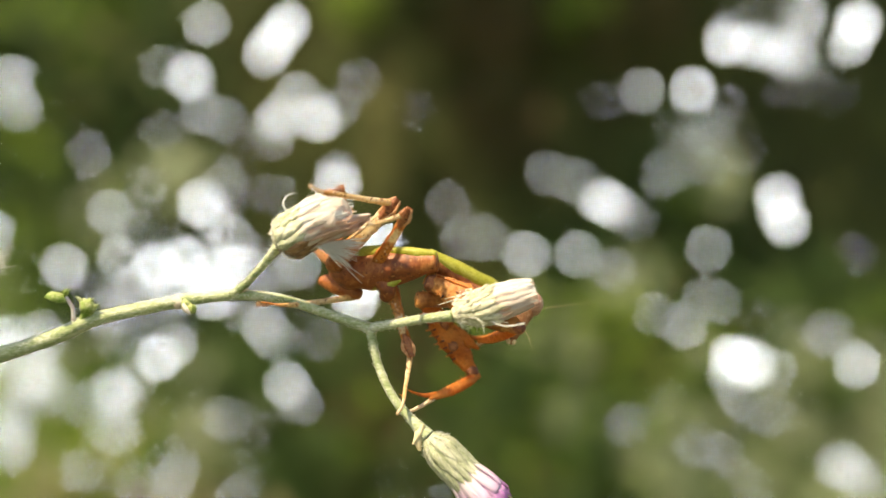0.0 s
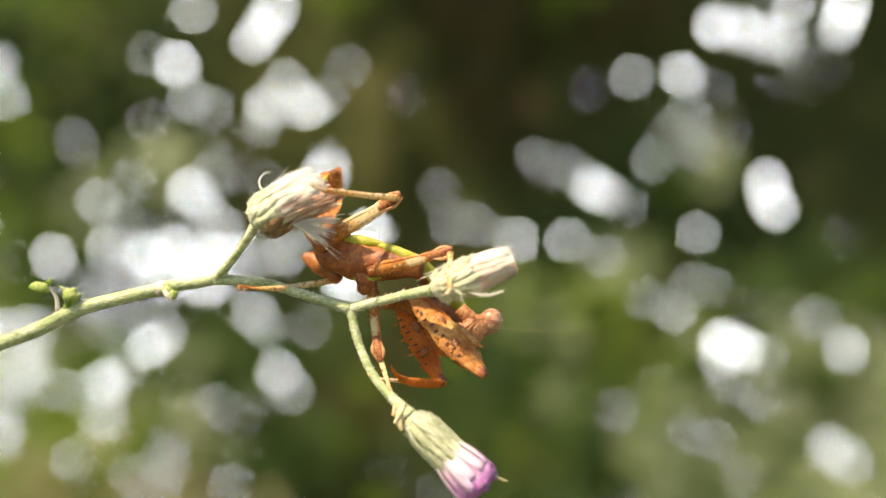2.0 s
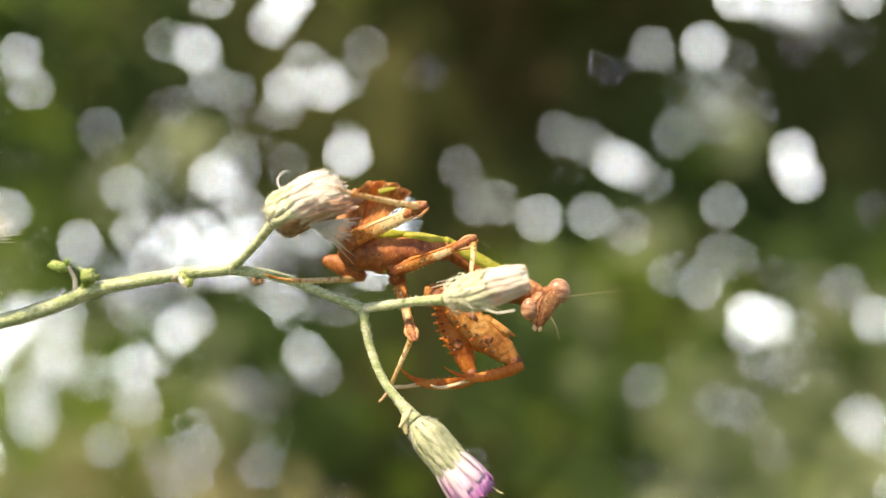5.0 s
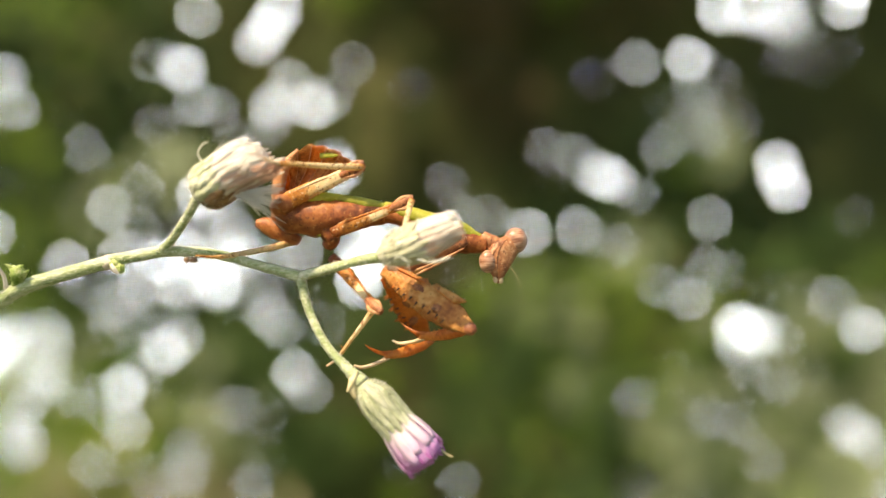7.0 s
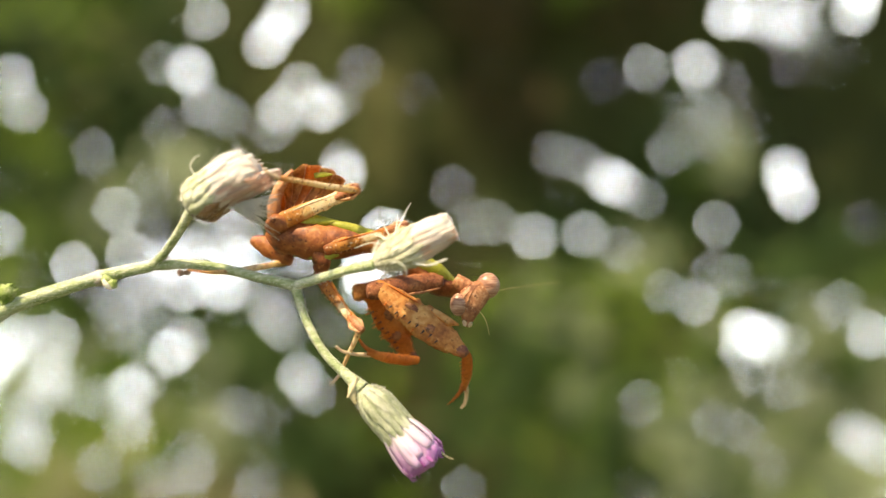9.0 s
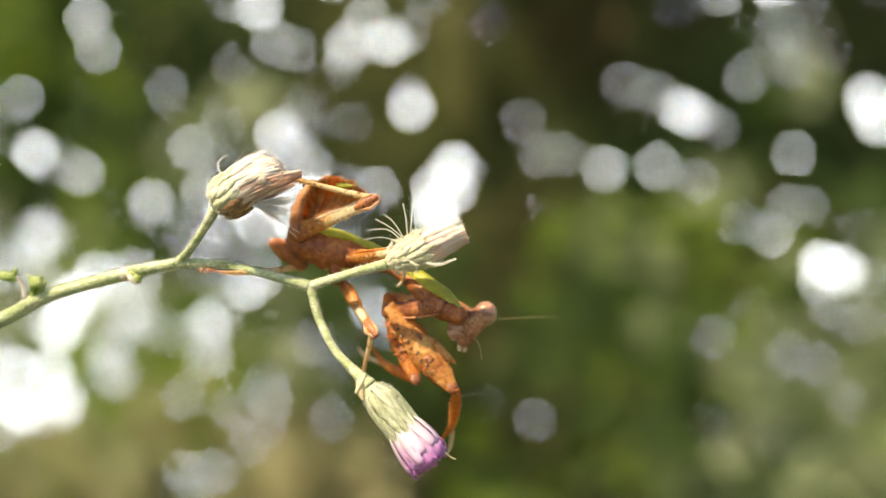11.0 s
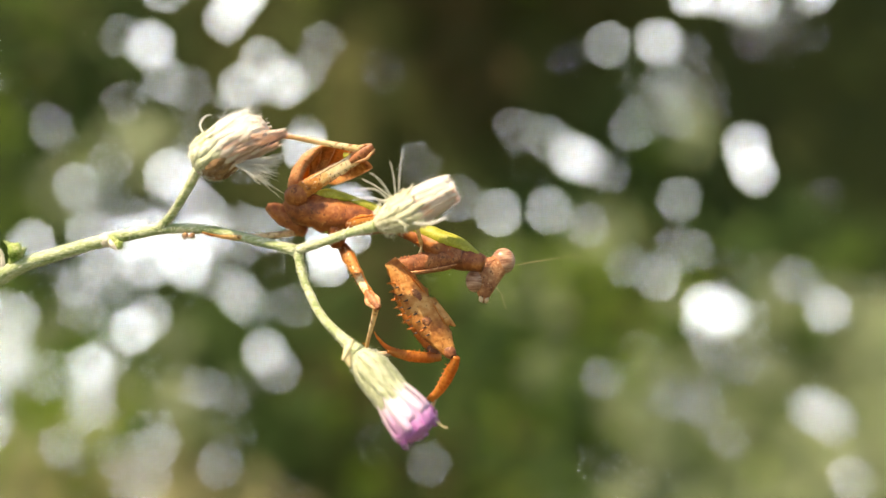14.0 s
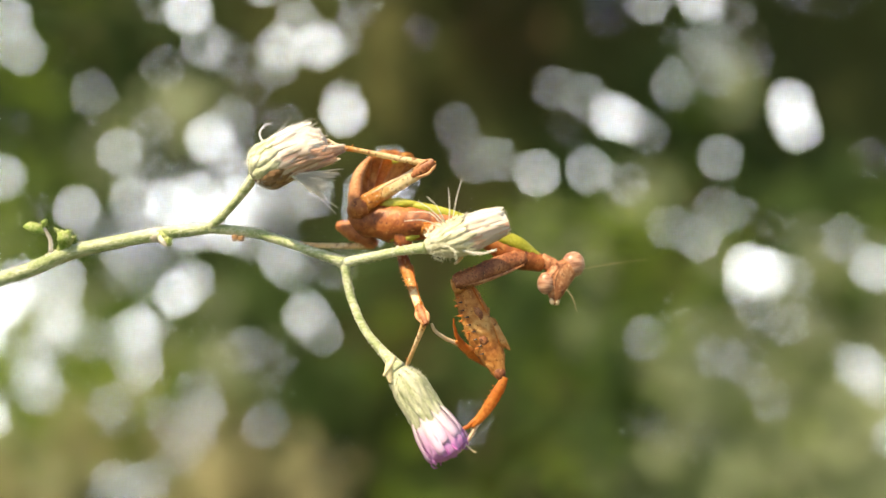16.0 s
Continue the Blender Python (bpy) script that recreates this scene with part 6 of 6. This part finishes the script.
    walk(mid_leg_up_femur, [
        (0, pose(0.004192, -0.000817, -0.000276, 40.23, -40.55, -37.82)),
        (0.5, pose(0.004056, -0.001862, -0.000464, 26.90, -30.26, -45.36)),
        (1, pose(0.004898, -0.001614, -0.001206, 18.60, -22.86, -38.12)),
        (1.5, pose(0.005353, -0.001874, -0.001369, 6.11, -24.91, -14.52)),
        (2, pose(0.00577, -0.001425, -0.001341, 6.87, -27.03, 1.64)),
        (2.5, pose(0.006065, -0.001247, -0.001247, 8.09, -29.29, 1.37)),
        (3, pose(0.005444, -0.001097, -0.001244, 3.54, -26.40, 0.15)),
        (3.5, pose(0.005468, -0.001862, -0.001867, 6.75, -14.56, -25.34)),
        (4, pose(0.005341, -0.001857, -0.002373, 6.31, -18.41, -19.38)),
        (6.5, pose(0.005618, -0.000721, -0.001476, 5.56, -25.46, -1.02)),
        (7, pose(0.005585, -0.001779, -0.001922, 3.99, -25.33, -8.54)),
        (7.5, pose(0.005503, -0.001785, -0.001839, 4.21, -25.48, -9.02)),
        (8, pose(0.005327, -0.0018, -0.001758, 1.31, -24.59, -2.61)),
        (10.5, pose(0.006037, -0.000153, -0.000667, 17.41, -24.16, -27.44)),
        (11, pose(0.005768, -0.001448, -0.000721, 16.73, -22.69, -40.38)),
        (11.5, pose(0.006201, -0.001177, -0.001914, 15.81, -26.95, -31.78)),
        (12, pose(0.006585, -0.001061, -0.001741, 14.51, -21.98, -33.44)),
        (12.5, pose(0.006635, -0.001032, -0.001876, 13.25, -21.33, -31.47)),
        (13, pose(0.005598, -0.001212, -0.001406, 13.31, -17.96, -37.61)),
        (13.5, pose(0.005848, -0.000641, -0.001268, 11.20, -14.23, -33.33)),
        (14, pose(0.0059, -0.00122, -0.00115, 15.67, -21.12, -38.09)),
        (14.5, pose(0.006483, 0.000664, -0.000504, 9.39, -32.45, -0.67)),
        (15, pose(0.006695, 0.000763, -0.000022, 15.27, -43.14, -5.00)),
        (15.5, pose(0.005987, 0.000697, -0.000125, 10.68, -37.32, 0.85)),
        (16, pose(0.005281, -0.000033, -0.001115, 5.64, -7.15, -25.67))])
    walk(mid_leg_up_tibia, [
        (0, pose(0.008109, -0.003299, 0.004231, -165.74, 15.78, -122.30)),
        (0.5, pose(0.008179, -0.005307, 0.002996, 179.60, -2.80, -172.03)),
        (0.75, pose(0.008979, -0.005041, 0.002215, 168.59, -65.25, -167.47)),
        (1, pose(0.009779, -0.004775, 0.001434, 10.70, -50.29, -11.02)),
        (1.25, pose(0.010645, -0.004237, 0.00151, 0.28, -2.85, -5.71)),
        (1.375, pose(0.011078, -0.003969, 0.001548, -26.46, 37.36, -28.91)),
        (1.5, pose(0.01151, -0.0037, 0.001586, -91.76, 50.21, -91.61)),
        (2, pose(0.012079, -0.001455, 0.001848, -68.59, 47.83, -57.31)),
        (2.5, pose(0.012234, -0.001268, 0.002185, -98.49, 49.70, -78.93)),
        (3, pose(0.011809, -0.001587, 0.001884, -91.68, 50.43, -83.23)),
        (3.5, pose(0.01158, -0.004467, -0.000108, -128.28, 63.61, -125.38)),
        (4, pose(0.011606, -0.004042, -0.000163, -119.51, 58.59, -115.86)),
        (6.5, pose(0.012017, -0.001124, 0.00154, -70.05, 48.59, -63.02)),
        (7, pose(0.011898, -0.00317, 0.001068, -104.11, 51.47, -100.39)),
        (7.5, pose(0.011801, -0.003209, 0.00118, -108.64, 48.97, -103.60)),
        (8, pose(0.011779, -0.00281, 0.00116, -109.87, 49.15, -104.75)),
        (9.25, pose(0.011516, -0.002387, 0.001623, 168.08, 84.51, 176.65)),
        (10.5, pose(0.011253, -0.001965, 0.002085, 81.55, 49.58, 93.55)),
        (11, pose(0.010554, -0.004397, 0.001889, 82.93, 50.16, 82.11)),
        (11.5, pose(0.011422, -0.003502, 0.001242, 96.43, 48.87, 95.06)),
        (12, pose(0.011872, -0.003524, 0.000848, 123.37, 45.65, 116.43)),
        (12.5, pose(0.012053, -0.003381, 0.000664, 95.62, 48.72, 95.69)),
        (13, pose(0.01074, -0.004014, 0.000725, 89.17, 49.30, 89.25)),
        (13.5, pose(0.011138, -0.003057, 0.000398, 116.14, 45.42, 114.78)),
        (14, pose(0.010878, -0.004003, 0.001348, 48.58, 39.16, 60.69)),
        (14.5, pose(0.01227, 0.00091, 0.003252, 134.35, 38.79, 137.94)),
        (15, pose(0.011642, 0.00069, 0.004766, 116.01, 43.89, 125.45)),
        (15.5, pose(0.011445, 0.001061, 0.004117, 128.33, 40.67, 135.39)),
        (16, pose(0.011148, -0.001729, -0.000229, 103.88, 47.36, 113.08))])
    walk(hind_leg_femur, [
        (0, pose(0.0007, -0.0013, 0.0002, 9.23, -41.35, 0.82)),
        (0.5, pose(0.0007, -0.0013, 0.0002, 3.59, -26.87, -8.06)),
        (1, pose(0.0007, -0.0013, 0.0002, 13.64, -28.03, -24.54)),
        (1.5, pose(0.0007, -0.0013, 0.0002, 8.58, -38.63, -13.84)),
        (2, pose(0.0007, -0.0013, 0.0002, 1.37, -43.51, 14.50)),
        (2.5, pose(0.0007, -0.0013, 0.0002, 5.89, -40.99, 8.63)),
        (3, pose(0.0007, -0.0013, 0.0002, 4.66, -37.46, 0.43)),
        (3.5, pose(0.0007, -0.0013, 0.0002, 4.35, -24.24, -10.61)),
        (4, pose(0.0007, -0.0013, 0.0002, 5.75, -22.49, -14.81)),
        (6.5, pose(0.0007, -0.0013, 0.0002, 4.55, -31.03, 2.98)),
        (7, pose(0.0007, -0.0013, 0.0002, -0.04, -28.72, 0.81)),
        (7.5, pose(0.0007, -0.0013, 0.0002, 2.19, -25.69, -4.35)),
        (8, pose(0.0007, -0.0013, 0.0002, 0.96, -25.85, -1.66)),
        (10.5, pose(0.0007, -0.0013, 0.0002, 0.85, -43.45, 8.77)),
        (11, pose(0.0007, -0.0013, 0.0002, 7.44, -39.58, -14.03)),
        (11.5, pose(0.0007, -0.0013, 0.0002, -0.30, -30.78, 0.81)),
        (12, pose(0.0007, -0.0013, 0.0002, 4.50, -27.57, -8.45)),
        (12.5, pose(0.0007, -0.0013, 0.0002, 3.62, -25.93, -6.78)),
        (13, pose(0.0007, -0.0013, 0.0002, 8.97, -26.57, -19.55)),
        (13.5, pose(0.0007, -0.0013, 0.0002, 2.08, -30.72, 1.45)),
        (14, pose(0.0007, -0.0013, 0.0002, 7.05, -45.14, -10.08)),
        (14.5, pose(0.0007, -0.0013, 0.0002, 11.01, -54.93, 3.09)),
        (15, pose(0.0007, -0.0013, 0.0002, 16.43, -66.14, -1.11)),
        (15.5, pose(0.0007, -0.0013, 0.0002, 13.43, -61.43, 2.91)),
        (16, pose(0.0007, -0.0013, 0.0002, 5.42, -36.35, 3.68))])
    walk(hind_leg_tibia, [
        (0, pose(0.006268, -0.001058, 0.005153, 174.74, -5.60, -122.01)),
        (0.5, pose(0.007329, -0.002291, 0.003589, 175.48, -5.11, -138.60)),
        (0.75, pose(0.006967, -0.002769, 0.003656, 179.17, -4.90, -177.12)),
        (1, pose(0.006606, -0.003246, 0.003723, -178.07, -2.45, 144.52)),
        (1.25, pose(0.006491, -0.002909, 0.004302, -178.66, 0.34, -176.76)),
        (1.5, pose(0.006376, -0.002573, 0.00488, -177.38, 2.89, -138.01)),
        (2, pose(0.00608, -0.000203, 0.00537, -173.10, 7.38, -120.20)),
        (2.5, pose(0.006301, -0.000458, 0.005119, -174.47, 5.81, -118.73)),
        (3, pose(0.00667, -0.001323, 0.004763, -177.31, 3.01, -130.09)),
        (3.5, pose(0.007415, -0.002482, 0.003281, 176.02, -4.50, -138.56)),
        (4, pose(0.007372, -0.002786, 0.003073, 175.55, -5.02, -138.43)),
        (6.5, pose(0.007258, -0.000918, 0.004158, -178.62, 1.57, -126.87)),
        (7, pose(0.007352, -0.001627, 0.003789, -176.97, 3.93, -141.60)),
        (7.5, pose(0.007472, -0.001992, 0.00345, 178.83, -1.22, -135.45)),
        (8, pose(0.007505, -0.001809, 0.003465, 177.69, -2.25, -133.76)),
        (10.5, pose(0.006195, -0.000787, 0.005366, -171.07, 11.35, -131.40)),
        (11, pose(0.006496, -0.002677, 0.005143, -179.59, 4.69, -177.47)),
        (11.5, pose(0.007209, -0.001655, 0.004035, -179.81, 1.09, -169.71)),
        (12, pose(0.007472, -0.00224, 0.003781, 179.26, -8.39, -173.74)),
        (12.5, pose(0.007403, -0.002123, 0.003479, 179.41, -6.59, -173.38)),
        (13, pose(0.006958, -0.003072, 0.003558, -179.99, -2.77, 179.75)),
        (13.5, pose(0.007188, -0.001346, 0.004027, 178.73, -9.24, -166.63)),
        (14, pose(0.005918, -0.002283, 0.005516, -179.33, 6.35, -174.18)),
        (14.5, pose(0.005243, -0.000958, 0.006744, -172.65, 10.91, -129.27)),
        (15, pose(0.003814, -0.001323, 0.007281, -167.32, 22.76, -133.07)),
        (15.5, pose(0.004412, -0.001057, 0.00707, -170.99, 18.23, -135.00)),
        (16, pose(0.006882, -0.000866, 0.004768, 179.73, -2.59, -161.24))])
    walk(hind_shin_far, [
        (0, pose(0.00125, 0.0015, -0.0031, -177.04, 5.01, -134.70)),
        (0.5, pose(0.00125, 0.0015, -0.0031, -179.56, 0.77, -150.33)),
        (1, pose(0.00125, 0.0015, -0.0031, -177.42, 4.77, -148.79)),
        (1.5, pose(0.00125, 0.0015, -0.0031, -172.23, 12.68, -148.38)),
        (2, pose(0.00125, 0.0015, -0.0031, -168.83, 17.46, -130.18)),
        (2.5, pose(0.00125, 0.0015, -0.0031, -167.89, 18.48, -128.34)),
        (3, pose(0.00125, 0.0015, -0.0031, -171.62, 13.83, -140.30)),
        (3.5, pose(0.00125, 0.0015, -0.0031, -178.19, 3.13, -150.04)),
        (4, pose(0.00125, 0.0015, -0.0031, -179.49, 0.87, -150.03)),
        (6.5, pose(0.00125, 0.0015, -0.0031, -171.79, 13.19, -135.96)),
        (7, pose(0.00125, 0.0015, -0.0031, -169.83, 14.95, -144.44)),
        (7.5, pose(0.00125, 0.0015, -0.0031, -171.56, 12.15, -144.14)),
        (8, pose(0.00125, 0.0015, -0.0031, -173.54, 9.36, -144.63)),
        (10.5, pose(0.00125, 0.0015, -0.0031, -159.07, 27.73, -130.57)),
        (11, pose(0.00125, 0.0015, -0.0031, -166.12, 19.91, -146.48)),
        (11.5, pose(0.00125, 0.0015, -0.0031, -173.24, 13.80, -153.35)),
        (12, pose(0.00125, 0.0015, -0.0031, -179.48, 2.67, -167.69)),
        (12.5, pose(0.00125, 0.0015, -0.0031, -177.32, 7.28, -158.25)),
        (13, pose(0.00125, 0.0015, -0.0031, -175.16, 11.37, -156.88)),
        (13.5, pose(0.00125, 0.0015, -0.0031, -179.80, 1.11, -164.17)),
        (14, pose(0.00125, 0.0015, -0.0031, -167.73, 17.89, -144.90)),
        (14.5, pose(0.00125, 0.0015, -0.0031, -166.26, 20.45, -128.56)),
        (15, pose(0.00125, 0.0015, -0.0031, -155.55, 33.98, -124.11)),
        (15.5, pose(0.00125, 0.0015, -0.0031, -161.86, 27.33, -126.36)),
        (16, pose(0.00125, 0.0015, -0.0031, -178.89, 6.88, -158.08))])


motions()
